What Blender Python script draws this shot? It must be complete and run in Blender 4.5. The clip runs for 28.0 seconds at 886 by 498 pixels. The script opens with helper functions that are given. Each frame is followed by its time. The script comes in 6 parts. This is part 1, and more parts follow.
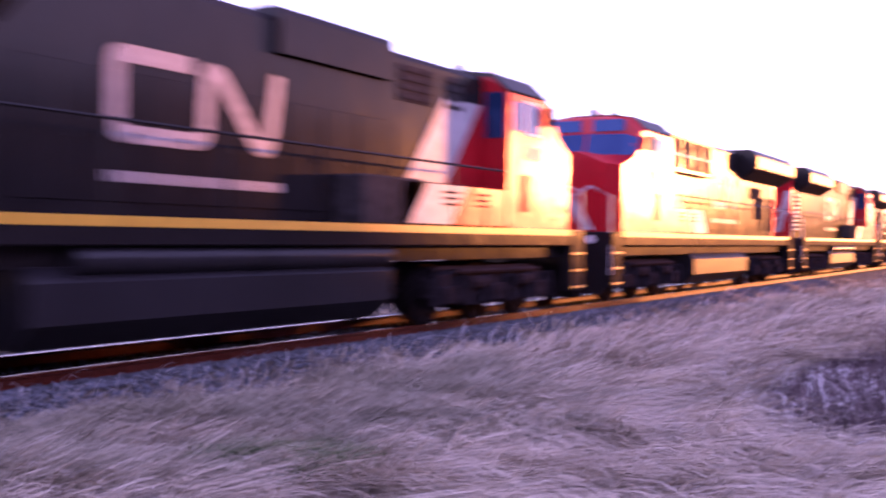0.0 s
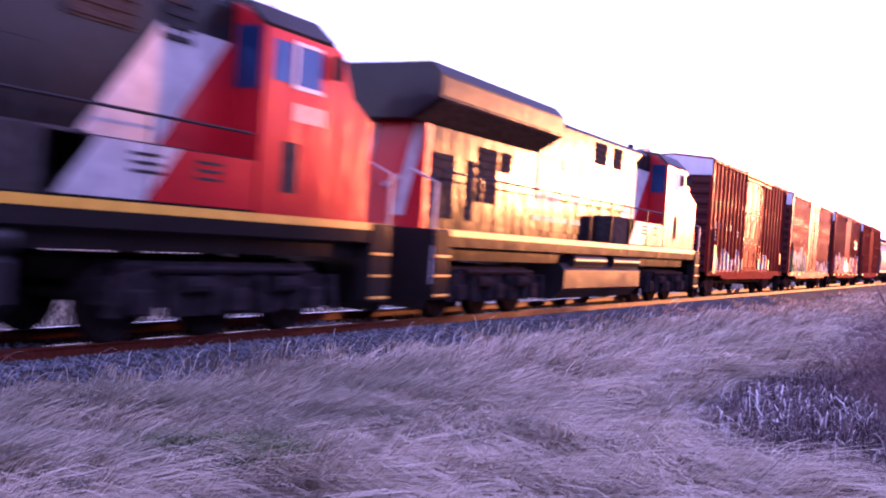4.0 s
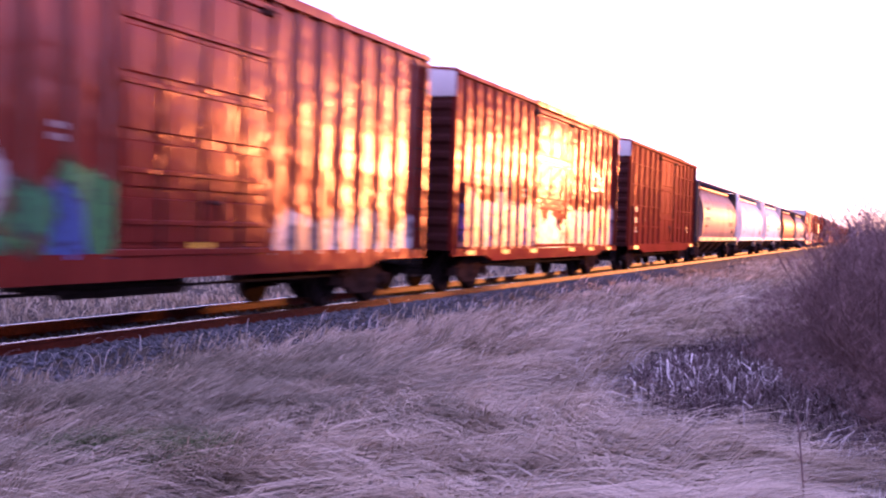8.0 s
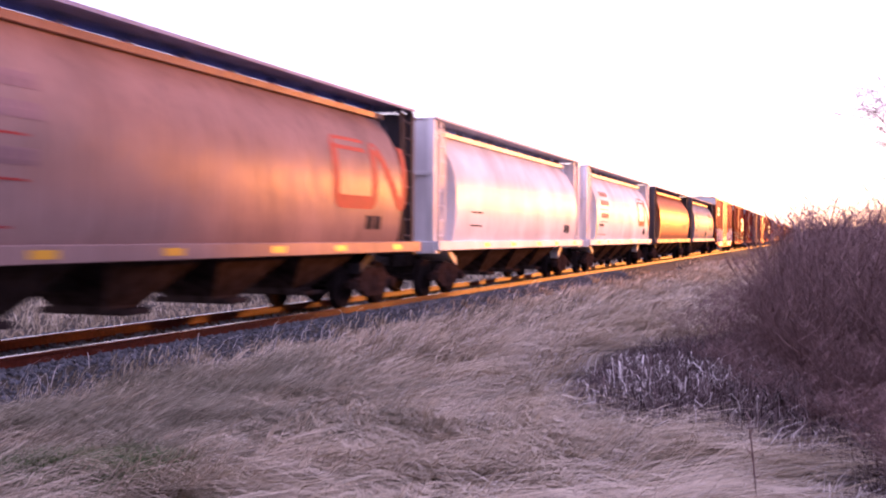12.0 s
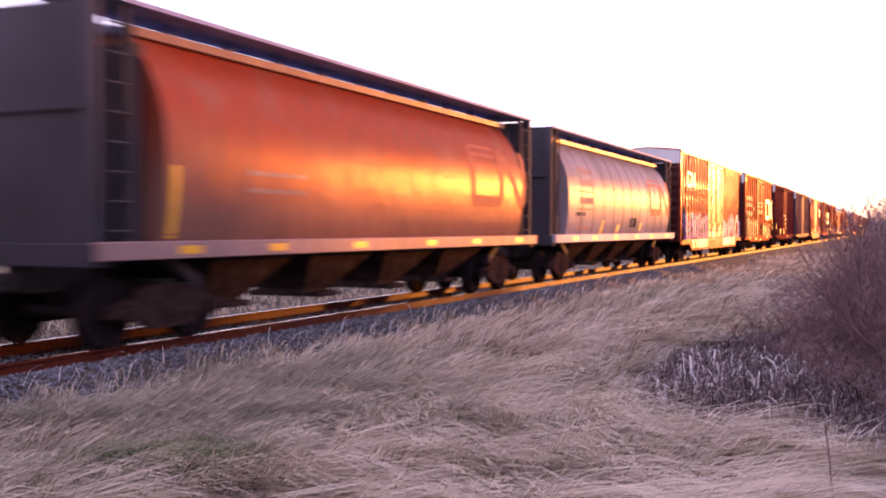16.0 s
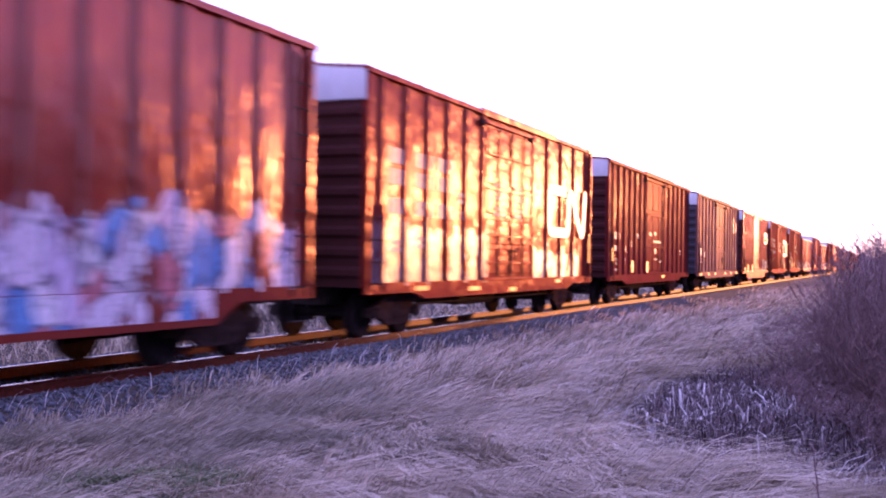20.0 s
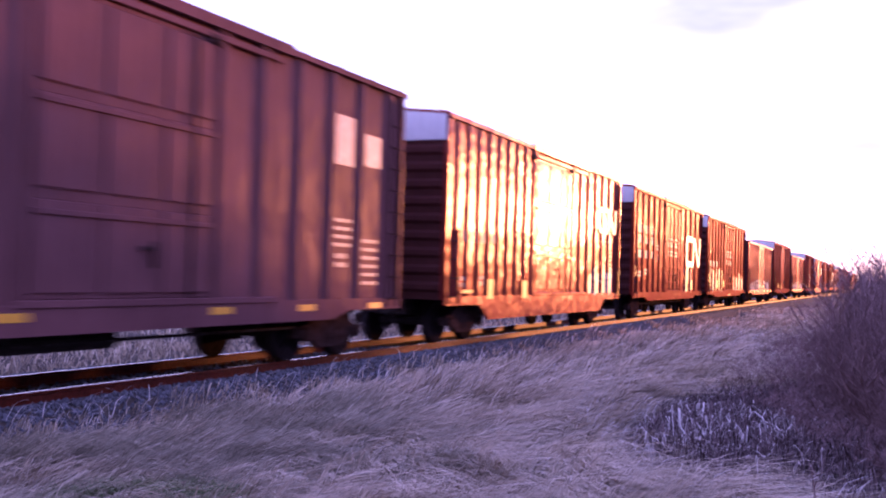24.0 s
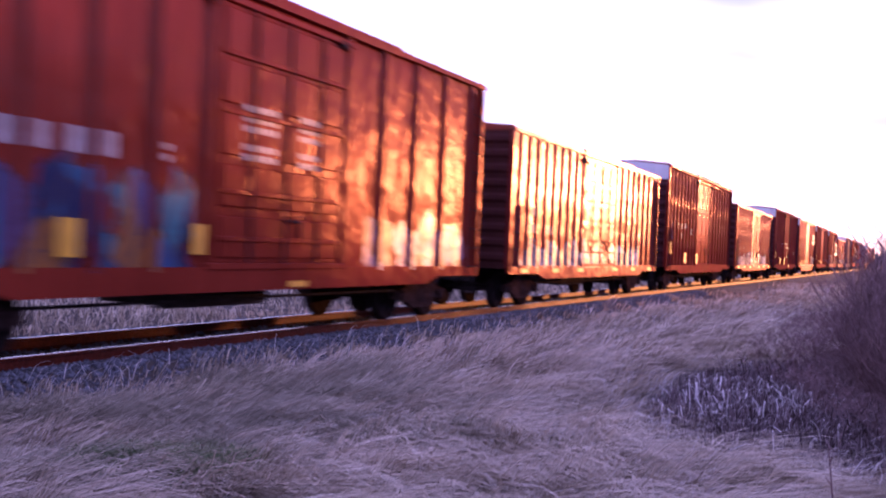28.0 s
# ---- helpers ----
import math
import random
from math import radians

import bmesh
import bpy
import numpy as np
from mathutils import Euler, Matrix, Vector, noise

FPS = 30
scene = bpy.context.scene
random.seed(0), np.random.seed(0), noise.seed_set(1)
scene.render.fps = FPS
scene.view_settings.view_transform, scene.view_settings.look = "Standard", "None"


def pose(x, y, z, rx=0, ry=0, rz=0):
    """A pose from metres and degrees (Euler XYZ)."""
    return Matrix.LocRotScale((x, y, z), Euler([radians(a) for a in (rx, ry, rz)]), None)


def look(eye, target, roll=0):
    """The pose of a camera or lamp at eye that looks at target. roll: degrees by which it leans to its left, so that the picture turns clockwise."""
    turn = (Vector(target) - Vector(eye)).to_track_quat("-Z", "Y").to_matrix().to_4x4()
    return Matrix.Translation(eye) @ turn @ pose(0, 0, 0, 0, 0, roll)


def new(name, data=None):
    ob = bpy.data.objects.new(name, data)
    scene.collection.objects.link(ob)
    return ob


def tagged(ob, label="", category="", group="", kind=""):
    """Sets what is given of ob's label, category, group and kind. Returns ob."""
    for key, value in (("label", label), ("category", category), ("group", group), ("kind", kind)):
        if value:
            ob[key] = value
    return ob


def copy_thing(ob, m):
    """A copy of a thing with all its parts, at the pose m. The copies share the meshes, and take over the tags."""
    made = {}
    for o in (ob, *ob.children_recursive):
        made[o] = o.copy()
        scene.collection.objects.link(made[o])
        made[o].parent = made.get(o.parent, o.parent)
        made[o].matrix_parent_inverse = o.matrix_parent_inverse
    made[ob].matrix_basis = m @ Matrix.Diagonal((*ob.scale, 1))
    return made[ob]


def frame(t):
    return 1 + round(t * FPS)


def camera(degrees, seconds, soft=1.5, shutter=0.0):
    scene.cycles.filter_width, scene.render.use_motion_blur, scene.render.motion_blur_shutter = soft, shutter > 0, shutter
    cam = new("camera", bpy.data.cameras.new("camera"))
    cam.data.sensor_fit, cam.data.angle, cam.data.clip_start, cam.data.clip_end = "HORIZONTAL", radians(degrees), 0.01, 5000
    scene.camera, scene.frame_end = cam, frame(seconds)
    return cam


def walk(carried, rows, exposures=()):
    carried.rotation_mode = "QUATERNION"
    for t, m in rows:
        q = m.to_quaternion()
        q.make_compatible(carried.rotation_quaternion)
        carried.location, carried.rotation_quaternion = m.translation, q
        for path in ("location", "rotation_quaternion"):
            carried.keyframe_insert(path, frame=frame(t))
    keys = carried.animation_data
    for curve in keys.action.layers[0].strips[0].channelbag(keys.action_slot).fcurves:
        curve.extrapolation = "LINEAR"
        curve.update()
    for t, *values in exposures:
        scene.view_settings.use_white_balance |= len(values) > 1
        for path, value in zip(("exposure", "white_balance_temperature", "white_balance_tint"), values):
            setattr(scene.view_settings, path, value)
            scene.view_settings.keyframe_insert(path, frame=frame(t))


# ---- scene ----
EYE = 1.53
cam = camera(46.5, 28.0, 2.05, 0.75)
PATH = [
    (0.0, pose(0, 0, EYE, 89.25, -0.95, 30.46)),
    (0.5, pose(0, 0, EYE, 89.68, -0.96, 26.76)),
    (1.0, pose(0, 0, EYE, 90.19, -0.17, 27.19)),
    (1.5, pose(0, 0, EYE, 89.28, -0.10, 26.31)),
    (2.0, pose(0, 0, EYE, 89.75, -0.31, 25.09)),
    (2.5, pose(0, 0, EYE, 89.98, -1.04, 25.05)),
    (4.5, pose(0, 0, EYE, 89.13, -4.35, 28.12)),
    (5.0, pose(0, 0, EYE, 88.91, -2.65, 26.69)),
    (5.5, pose(0, 0, EYE, 89.37, -2.84, 24.43)),
    (6.0, pose(0, 0, EYE, 89.10, -2.94, 24.18)),
    (6.5, pose(0, 0, EYE, 88.98, -2.43, 24.70)),
    (7.0, pose(0, 0, EYE, 89.61, -2.00, 24.82)),
    (7.5, pose(0, 0, EYE, 89.64, -1.92, 23.19)),
    (8.0, pose(0, 0, EYE, 88.70, -1.82, 22.77)),
    (8.5, pose(0, 0, EYE, 88.88, -1.62, 19.67)),
    (9.0, pose(0, 0, EYE, 88.80, -1.68, 18.91)),
    (9.5, pose(0, 0, EYE, 88.39, -1.20, 19.41)),
    (10.0, pose(0, 0, EYE, 87.80, -1.15, 19.02)),
    (10.5, pose(0, 0, EYE, 88.14, -0.85, 20.02)),
    (11.0, pose(0, 0, EYE, 87.62, -0.87, 20.12)),
    (11.5, pose(0, 0, EYE, 90.03, 0.05, 20.95)),
    (12.0, pose(0, 0, EYE, 89.19, -0.44, 20.01)),
    (12.5, pose(0, 0, EYE, 88.52, -0.34, 20.45)),
    (14.5, pose(0, 0, EYE, 88.47, -1.46, 21.41)),
    (15.0, pose(0, 0, EYE, 89.05, -0.25, 22.08)),
    (15.5, pose(0, 0, EYE, 88.92, 0.01, 23.18)),
    (16.0, pose(0, 0, EYE, 88.88, -0.02, 23.75)),
    (16.5, pose(0, 0, EYE, 89.38, -0.37, 23.70)),
    (17.0, pose(0, 0, EYE, 90.07, -0.26, 23.04)),
    (17.5, pose(0, 0, EYE, 89.54, -0.19, 23.26)),
    (18.0, pose(0, 0, EYE, 89.60, -0.47, 23.30)),
    (18.5, pose(0, 0, EYE, 89.41, -0.34, 23.34)),
    (19.0, pose(0, 0, EYE, 89.66, -0.24, 23.07)),
    (19.5, pose(0, 0, EYE, 90.84, -0.80, 23.19)),
    (20.0, pose(0, 0, EYE, 90.53, -0.87, 23.26)),
    (20.5, pose(0, 0, EYE, 90.30, -0.75, 23.50)),
    (21.0, pose(0, 0, EYE, 90.59, -0.84, 23.27)),
    (21.5, pose(0, 0, EYE, 91.59, -0.53, 23.15)),
    (22.0, pose(0, 0, EYE, 91.74, -0.98, 22.79)),
    (22.5, pose(0, 0, EYE, 91.66, -1.28, 22.97)),
    (24.5, pose(0, 0, EYE, 91.15, -1.64, 23.25)),
    (25.0, pose(0, 0, EYE, 90.54, -1.60, 23.25)),
    (25.5, pose(0, 0, EYE, 90.20, -1.81, 23.74)),
    (26.0, pose(0, 0, EYE, 90.84, -1.94, 23.53)),
    (26.5, pose(0, 0, EYE, 91.46, -1.99, 23.30)),
    (27.0, pose(0, 0, EYE, 91.92, -1.68, 22.63)),
    (27.5, pose(0, 0, EYE, 90.93, -3.17, 24.36)),
    (28.0, pose(0, 0, EYE, 89.65, -2.61, 24.36)),
]
EXPOSURES = [(0.0, 3.16, 5350, 87), (5.0, 3.19, 4950, 88), (7.0, 3.12, 5500, 82), (8.0, 3.09, 5350, 85), (10.0, 3.06, 5550, 79), (11.5, 3.07, 5850, 68), (16.0, 3.16, 6250, 63), (18.0, 3.13, 5950, 67), (20.0, 3.08, 5050, 81), (21.0, 3.02, 5350, 75), (22.0, 2.98, 5450, 69), (25.0, 2.72, 4800, 89), (27.0, 2.7, 5000, 80), (28.0, 2.72, 5050, 82)]
walk(cam, PATH, EXPOSURES)

SPEED = 12.28       # metres a second, towards -y
TRACK_X = -10.02    # centre line of the track; rail heads at z = 0
SUN_AZIMUTH, SUN_HEIGHT = 21.0, 3.7

world = bpy.data.worlds.new("evening_sky")
scene.world = world
world.use_nodes = True
_n, _l = world.node_tree.nodes, world.node_tree.links
sky = _n.new("ShaderNodeTexSky")
sky.sky_type = 'NISHITA'
sky.sun_disc = False
sky.sun_elevation = radians(SUN_HEIGHT)
sky.sun_rotation = radians(SUN_AZIMUTH)
sky.air_density, sky.dust_density, sky.ozone_density = 1.0, 0.2, 1.0
# the clear sky behind a thin, even veil of high cloud
veil = _n.new("ShaderNodeMix")
veil.data_type, veil.blend_type = "RGBA", "ADD"
veil.inputs[0].default_value = 1.0
thin = _n.new("ShaderNodeMix")
thin.data_type, thin.blend_type = "RGBA", "MULTIPLY"
thin.inputs[0].default_value = 1.0
thin.inputs[7].default_value = (0.35, 0.35, 0.35, 1)
_l.new(sky.outputs[0], thin.inputs[6])
_l.new(thin.outputs[2], veil.inputs[6])
# the veil thickens and thins in long streaks
where, stretch = _n.new("ShaderNodeTexCoord"), _n.new("ShaderNodeMapping")
stretch.inputs["Scale"].default_value = (2.0, 2.0, 7.0)
streaks, tone = _n.new("ShaderNodeTexNoise"), _n.new("ShaderNodeValToRGB")
streaks.inputs["Scale"].default_value, streaks.inputs["Detail"].default_value = 1.6, 4.0
tone.color_ramp.elements[0].position, tone.color_ramp.elements[0].color = 0.53, (1.0, 1.0, 1.0, 1)
tone.color_ramp.elements[1].position, tone.color_ramp.elements[1].color = 0.72, (0.46, 0.48, 0.56, 1)
_l.new(where.outputs["Generated"], stretch.inputs[0])
_l.new(stretch.outputs[0], streaks.inputs["Vector"])
_l.new(streaks.outputs[0], tone.inputs[0])
veil.inputs[7].default_value = (1.0, 1.0, 1.06, 1)
clouds = _n.new("ShaderNodeMix")
clouds.data_type, clouds.blend_type = "RGBA", "MULTIPLY"
clouds.inputs[0].default_value = 1.0
_l.new(veil.outputs[2], clouds.inputs[6])
_l.new(tone.outputs[0], clouds.inputs[7])
_l.new(clouds.outputs[2], _n["Background"].inputs[0])
_n["Background"].inputs[1].default_value = 0.12
sun = new("sun", bpy.data.lights.new("sun", "SUN"))
sun.data.energy, sun.data.angle, sun.data.color = 0.85, radians(0.8), (1.0, 0.39, 0.036)
sun.matrix_world = look((100 * math.sin(radians(SUN_AZIMUTH)), 100 * math.cos(radians(SUN_AZIMUTH)), 100 * math.tan(radians(SUN_HEIGHT))), (0, 0, 0))

# ---- materials ----
def material(name):
    m = bpy.data.materials.new(name)
    m.use_nodes = True
    t = m.node_tree
    return m, t.nodes, t.links, t.nodes["Principled BSDF"]


def coords(n, l, scale=(1, 1, 1), kind="Object"):
    c, m = n.new("ShaderNodeTexCoord"), n.new("ShaderNodeMapping")
    m.inputs["Scale"].default_value = scale
    l.new(c.outputs[kind], m.inputs[0])
    return m.outputs[0]


def noise_tex(n, l, vec, scale, detail=4.0, rough=0.55):
    t = n.new("ShaderNodeTexNoise")
    t.inputs["Scale"].default_value, t.inputs["Detail"].default_value, t.inputs["Roughness"].default_value = scale, detail, rough
    l.new(vec, t.inputs["Vector"])
    return t.outputs[0]


def ramp(n, l, fac, stops):
    r = n.new("ShaderNodeValToRGB")
    e = r.color_ramp.elements
    while len(e) < len(stops):
        e.new(0.5)
    for el, (p, c) in zip(e, stops):
        el.position, el.color = p, (*c, 1) if len(c) == 3 else c
    l.new(fac, r.inputs[0])
    return r.outputs[0]


def mix(n, l, fac, a, b, mode="MIX"):
    m = n.new("ShaderNodeMix")
    m.data_type, m.blend_type = "RGBA", mode
    for sock, v in ((m.inputs[0], fac), (m.inputs[6], a), (m.inputs[7], b)):
        if isinstance(v, (int, float)):
            sock.default_value = v
        elif isinstance(v, tuple):
            sock.default_value = (*v, 1)
        else:
            l.new(v, sock)
    return m.outputs[2]


def bump(n, l, b, height, strength, distance):
    k = n.new("ShaderNodeBump")
    k.inputs["Strength"].default_value, k.inputs["Distance"].default_value = strength, distance
    l.new(height, k.inputs["Height"])
    l.new(k.outputs[0], b.inputs["Normal"])
    return k


def dim(c, k):
    return tuple(v * k for v in c)


def coat(n, l, b, normal, rough, gloss, tint=(1.0, 1.0, 1.0)):
    """A thin weathered gloss over the pigment, stained by it."""
    g, mx = n.new("ShaderNodeBsdfGlossy"), n.new("ShaderNodeMixShader")
    out = n["Material Output"]
    b.inputs["Specular IOR Level"].default_value = 0.0
    g.inputs["Color"].default_value = (*tint, 1)
    if isinstance(rough, float):
        g.inputs["Roughness"].default_value = rough
    else:
        l.new(rough, g.inputs["Roughness"])
    l.new(normal, g.inputs["Normal"])
    # more gloss towards grazing view
    lw, p4, sc = n.new("ShaderNodeLayerWeight"), n.new("ShaderNodeMath"), n.new("ShaderNodeMath")
    p4.operation, p4.inputs[1].default_value = "POWER", 6.0
    sc.operation, sc.inputs[1].default_value, sc.inputs[2].default_value = "MULTIPLY_ADD", 9.5 * gloss, 0.95 * gloss
    l.new(lw.outputs["Facing"], p4.inputs[0])
    l.new(p4.outputs[0], sc.inputs[0])
    l.new(sc.outputs[0], mx.inputs[0])
    l.new(b.outputs[0], mx.inputs[1])
    l.new(g.outputs[0], mx.inputs[2])
    l.new(mx.outputs[0], out.inputs[0])


def paint(name, base, rough=0.2, grime=0.5, wave=0.5, rust=(0.16, 0.06, 0.03), gloss=0.04):
    """Weathered car paint: faded patches, rain streaks, a little rust, plates that are not quite flat."""
    m, n, l, b = material(name)
    big = noise_tex(n, l, coords(n, l), 0.55, 5)
    streak = noise_tex(n, l, coords(n, l, (5.0, 5.0, 0.28)), 1.6, 6, 0.65)
    fine = noise_tex(n, l, coords(n, l), 22.0, 4)
    c = mix(n, l, ramp(n, l, big, [(0.3, (0, 0, 0)), (0.75, (1, 1, 1))]), dim(base, 0.72), dim(base, 1.22))
    c = mix(n, l, ramp(n, l, streak, [(0.48, (0, 0, 0)), (0.8, (grime, grime, grime))]), c, dim(base, 0.38))
    c = mix(n, l, ramp(n, l, fine, [(0.62, (0, 0, 0)), (0.75, (0.5 * grime, 0.5 * grime, 0.5 * grime))]), c, rust)
    l.new(c, b.inputs["Base Color"])
    b.inputs["Roughness"].default_value = 0.8
    r = n.new("ShaderNodeMapRange")
    r.inputs[3].default_value, r.inputs[4].default_value = rough - 0.06, rough + 0.1
    l.new(streak, r.inputs[0])
    wav = noise_tex(n, l, coords(n, l, (1.0, 1.9, 0.9)), 1.7, 3, 0.5)
    k = bump(n, l, b, wav, min(1.0, 1.1 * wave), 0.07)
    top = max(base)
    stain = 0.55 * min(1.0, 4 * (top - min(base)))
    coat(n, l, b, k.outputs[0], r.outputs[0], gloss, tuple(1 - stain + stain * v / top for v in base))
    return m


def plain(name, base, rough=0.6, metal=0.0, spot=0.35, scale=9.0, relief=0.1):
    m, n, l, b = material(name)
    a = noise_tex(n, l, coords(n, l), scale, 5)
    c = mix(n, l, ramp(n, l, a, [(0.35, (0, 0, 0)), (0.7, (1, 1, 1))]), dim(base, 1 - spot), dim(base, 1 + spot))
    l.new(c, b.inputs["Base Color"])
    b.inputs["Roughness"].default_value, b.inputs["Metallic"].default_value = rough, metal
    b.inputs["Specular IOR Level"].default_value = 0.0 if sum(base) < 0.15 else 0.25
    if relief:
        bump(n, l, b, noise_tex(n, l, coords(n, l), scale * 4, 3), relief, 0.01)
    return m


def spray(name, colours, scale=1.1, seed=0.0, top=1.75):
    """Sprayed lettering that cannot be read: shapes in several colours with ragged edges."""
    m, n, l, b = material(name)
    c, mp = n.new("ShaderNodeTexCoord"), n.new("ShaderNodeMapping")
    mp.inputs["Location"].default_value, mp.inputs["Scale"].default_value = (seed, seed * 1.7, seed * 0.6), (1.0, 1.25, 0.75)
    l.new(c.outputs["Object"], mp.inputs[0])
    warp = n.new("ShaderNodeTexNoise")
    warp.inputs["Scale"].default_value = 1.1
    l.new(mp.outputs[0], warp.inputs[0])
    vec = n.new("ShaderNodeMixRGB")
    vec.inputs[0].default_value = 0.42
    l.new(mp.outputs[0], vec.inputs[1])
    l.new(warp.outputs[1], vec.inputs[2])
    v = n.new("ShaderNodeTexVoronoi")
    v.inputs["Scale"].default_value = scale * 3.6
    l.new(vec.outputs[0], v.inputs[0])
    sep = n.new("ShaderNodeSeparateColor")
    l.new(v.outputs["Color"], sep.inputs[0])
    k = len(colours)
    col = ramp(n, l, sep.outputs[0], [(i / k, colours[i]) for i in range(k)])
    for nd in n:
        if nd.bl_idname == "ShaderNodeValToRGB":
            nd.color_ramp.interpolation = "CONSTANT"
    # dark outlines between the fills
    ed = n.new("ShaderNodeTexVoronoi")
    ed.feature = "DISTANCE_TO_EDGE"
    ed.inputs["Scale"].default_value = scale * 3.6
    l.new(vec.outputs[0], ed.inputs[0])
    col = mix(n, l, ramp(n, l, ed.outputs["Distance"], [(0.03, (0.7, 0.7, 0.7)), (0.06, (0, 0, 0))]), col, (0.05, 0.035, 0.06))
    line = noise_tex(n, l, mp.outputs[0], 3.2, 3)
    col = mix(n, l, ramp(n, l, line, [(0.47, (0, 0, 0)), (0.5, (0.7, 0.7, 0.7)), (0.53, (0, 0, 0))]), col, (0.05, 0.04, 0.07))
    l.new(col, b.inputs["Base Color"])
    b.inputs["Roughness"].default_value = 0.34
    b.inputs["Specular IOR Level"].default_value = 0.2
    bump(n, l, b, noise_tex(n, l, mp.outputs[0], 1.9, 2), 0.5, 0.06)
    hole = noise_tex(n, l, mp.outputs[0], 1.3, 4)
    # the paint gives out unevenly towards its upper edge
    up, edge, less = n.new("ShaderNodeSeparateXYZ"), n.new("ShaderNodeMapRange"), n.new("ShaderNodeMath")
    l.new(c.outputs["Object"], up.inputs[0])
    edge.inputs[1].default_value, edge.inputs[2].default_value, edge.inputs[3].default_value, edge.inputs[4].default_value = top - 0.35, top + 0.3, 0.0, 0.34
    l.new(up.outputs[2], edge.inputs[0])
    less.operation = "SUBTRACT"
    l.new(hole, less.inputs[0])
    l.new(edge.outputs[0], less.inputs[1])
    l.new(ramp(n, l, less.outputs[0], [(0.37, (0, 0, 0)), (0.42, (0.86, 0.86, 0.86))]), b.inputs["Alpha"])
    return m


M = {}
M["brown"] = paint("boxcar_brown_paint", (0.19, 0.022, 0.013), 0.17, 0.5, 0.3, gloss=0.0095)
M["shinybrown"] = paint("boxcar_glossy_brown_paint", (0.19, 0.022, 0.013), 0.15, 0.5, 0.4, gloss=0.018)
M["oxide"] = paint("boxcar_oxide_paint", (0.19, 0.024, 0.013), 0.2, 0.5, 0.55, gloss=0.016)
M["flatoxide"] = paint("boxcar_flat_oxide_paint", (0.2, 0.027, 0.013), 0.2, 0.5, 0.5, gloss=0.014)
M["dulloxide"] = paint("boxcar_dull_oxide_paint", (0.21, 0.030, 0.015), 0.2, 0.5, 0.3, gloss=0.0026)
M["maroon"] = paint("boxcar_maroon_paint", (0.145, 0.02, 0.019), 0.2, 0.35, 0.35, gloss=0.003)
M["rust"] = paint("boxcar_rusty_paint", (0.185, 0.025, 0.015), 0.2, 0.7, 0.5, gloss=0.05)
M["purple"] = paint("boxcar_grey_brown_paint", (0.15, 0.066, 0.068), 0.3, 0.4, gloss=0.004)
M["galv"] = paint("galvanised_sheet", (0.55, 0.55, 0.56), 0.5, 0.3, 0.1, (0.3, 0.28, 0.26))
M["beige"] = paint("hopper_beige_paint", (0.30, 0.19, 0.172), 0.36, 0.7, 0.25, gloss=0.015)
M["white"] = paint("hopper_pale_grey_paint", (0.74, 0.72, 0.74), 0.33, 0.3, 0.2, gloss=0.012)
M["greyh"] = paint("hopper_grey_paint", (0.26, 0.215, 0.235), 0.33, 0.5, 0.25, gloss=0.014)
M["palesill"] = paint("pale_grey_sill_paint", (0.46, 0.40, 0.43), 0.36, 0.5, 0.2, gloss=0.01)
M["black"] = paint("locomotive_black_paint", (0.017, 0.0135, 0.014), 0.16, 0.3, 0.14, (0.08, 0.05, 0.04), 0.018)
M["red"] = paint("locomotive_red_paint", (0.42, 0.014, 0.014), 0.22, 0.12, 0.2, gloss=0.06)
M["enddark"] = paint("dark_brown_end_paint", (0.06, 0.02, 0.018), 0.6, 0.4, 0.1, gloss=0.004)
M["greyd"] = paint("dull_grey_end_paint", (0.055, 0.05, 0.06), 0.55, 0.4, 0.1, gloss=0.006)
M["cream"] = plain("white_stripe_paint", (0.62, 0.58, 0.56), 0.4, 0, 0.12, 4, 0)
M["slash"] = plain("dull_white_stripe_paint", (0.40, 0.36, 0.37), 0.5, 0, 0.2, 3, 0)
M["yellow"] = plain("yellow_marking_paint", (0.72, 0.36, 0.02), 0.45, 0, 0.12, 6, 0)
M["letter"] = plain("white_lettering_paint", (0.34, 0.285, 0.29), 0.5, 0, 0.2, 8, 0)
M["redlogo"] = plain("red_emblem_paint", (0.38, 0.04, 0.035), 0.75, 0, 0.15, 6, 0)
M["faded"] = plain("faded_emblem_paint", (0.30, 0.055, 0.035), 0.75, 0, 0.15, 6, 0)
M["wornletter"] = plain("worn_mauve_lettering", (0.26, 0.15, 0.165), 0.75, 0, 0.35, 5, 0)
M["dark"] = plain("grimy_black_steel", (0.05, 0.042, 0.042), 0.8, 0, 0.4, 7, 0.3)
M["deck"] = plain("dark_blue_grey_walkway", (0.19, 0.22, 0.40), 0.7, 0, 0.3, 5, 0.1)
M["deckpale"] = plain("pale_blue_grey_walkway", (0.42, 0.44, 0.54), 0.7, 0, 0.25, 5, 0.1)
M["gate"] = plain("dusty_brown_gate_steel", (0.05, 0.035, 0.034), 0.85, 0, 0.4, 4, 0.2)
M["frame"] = plain("brown_brake_dust_steel", (0.042, 0.026, 0.024), 0.8, 0, 0.45, 7, 0.3)
M["wheel"] = plain("worn_wheel_steel", (0.022, 0.017, 0.018), 0.8, 0.0, 0.3, 12, 0.1)
M["soot"] = plain("sooty_black_truck_steel", (0.026, 0.02, 0.023), 0.8, 0, 0.4, 7, 0.3)
M["tank"] = paint("dusty_dark_grey_tank", (0.019, 0.016, 0.019), 0.3, 0.3, 0.2, (0.06, 0.04, 0.03), 0.02)
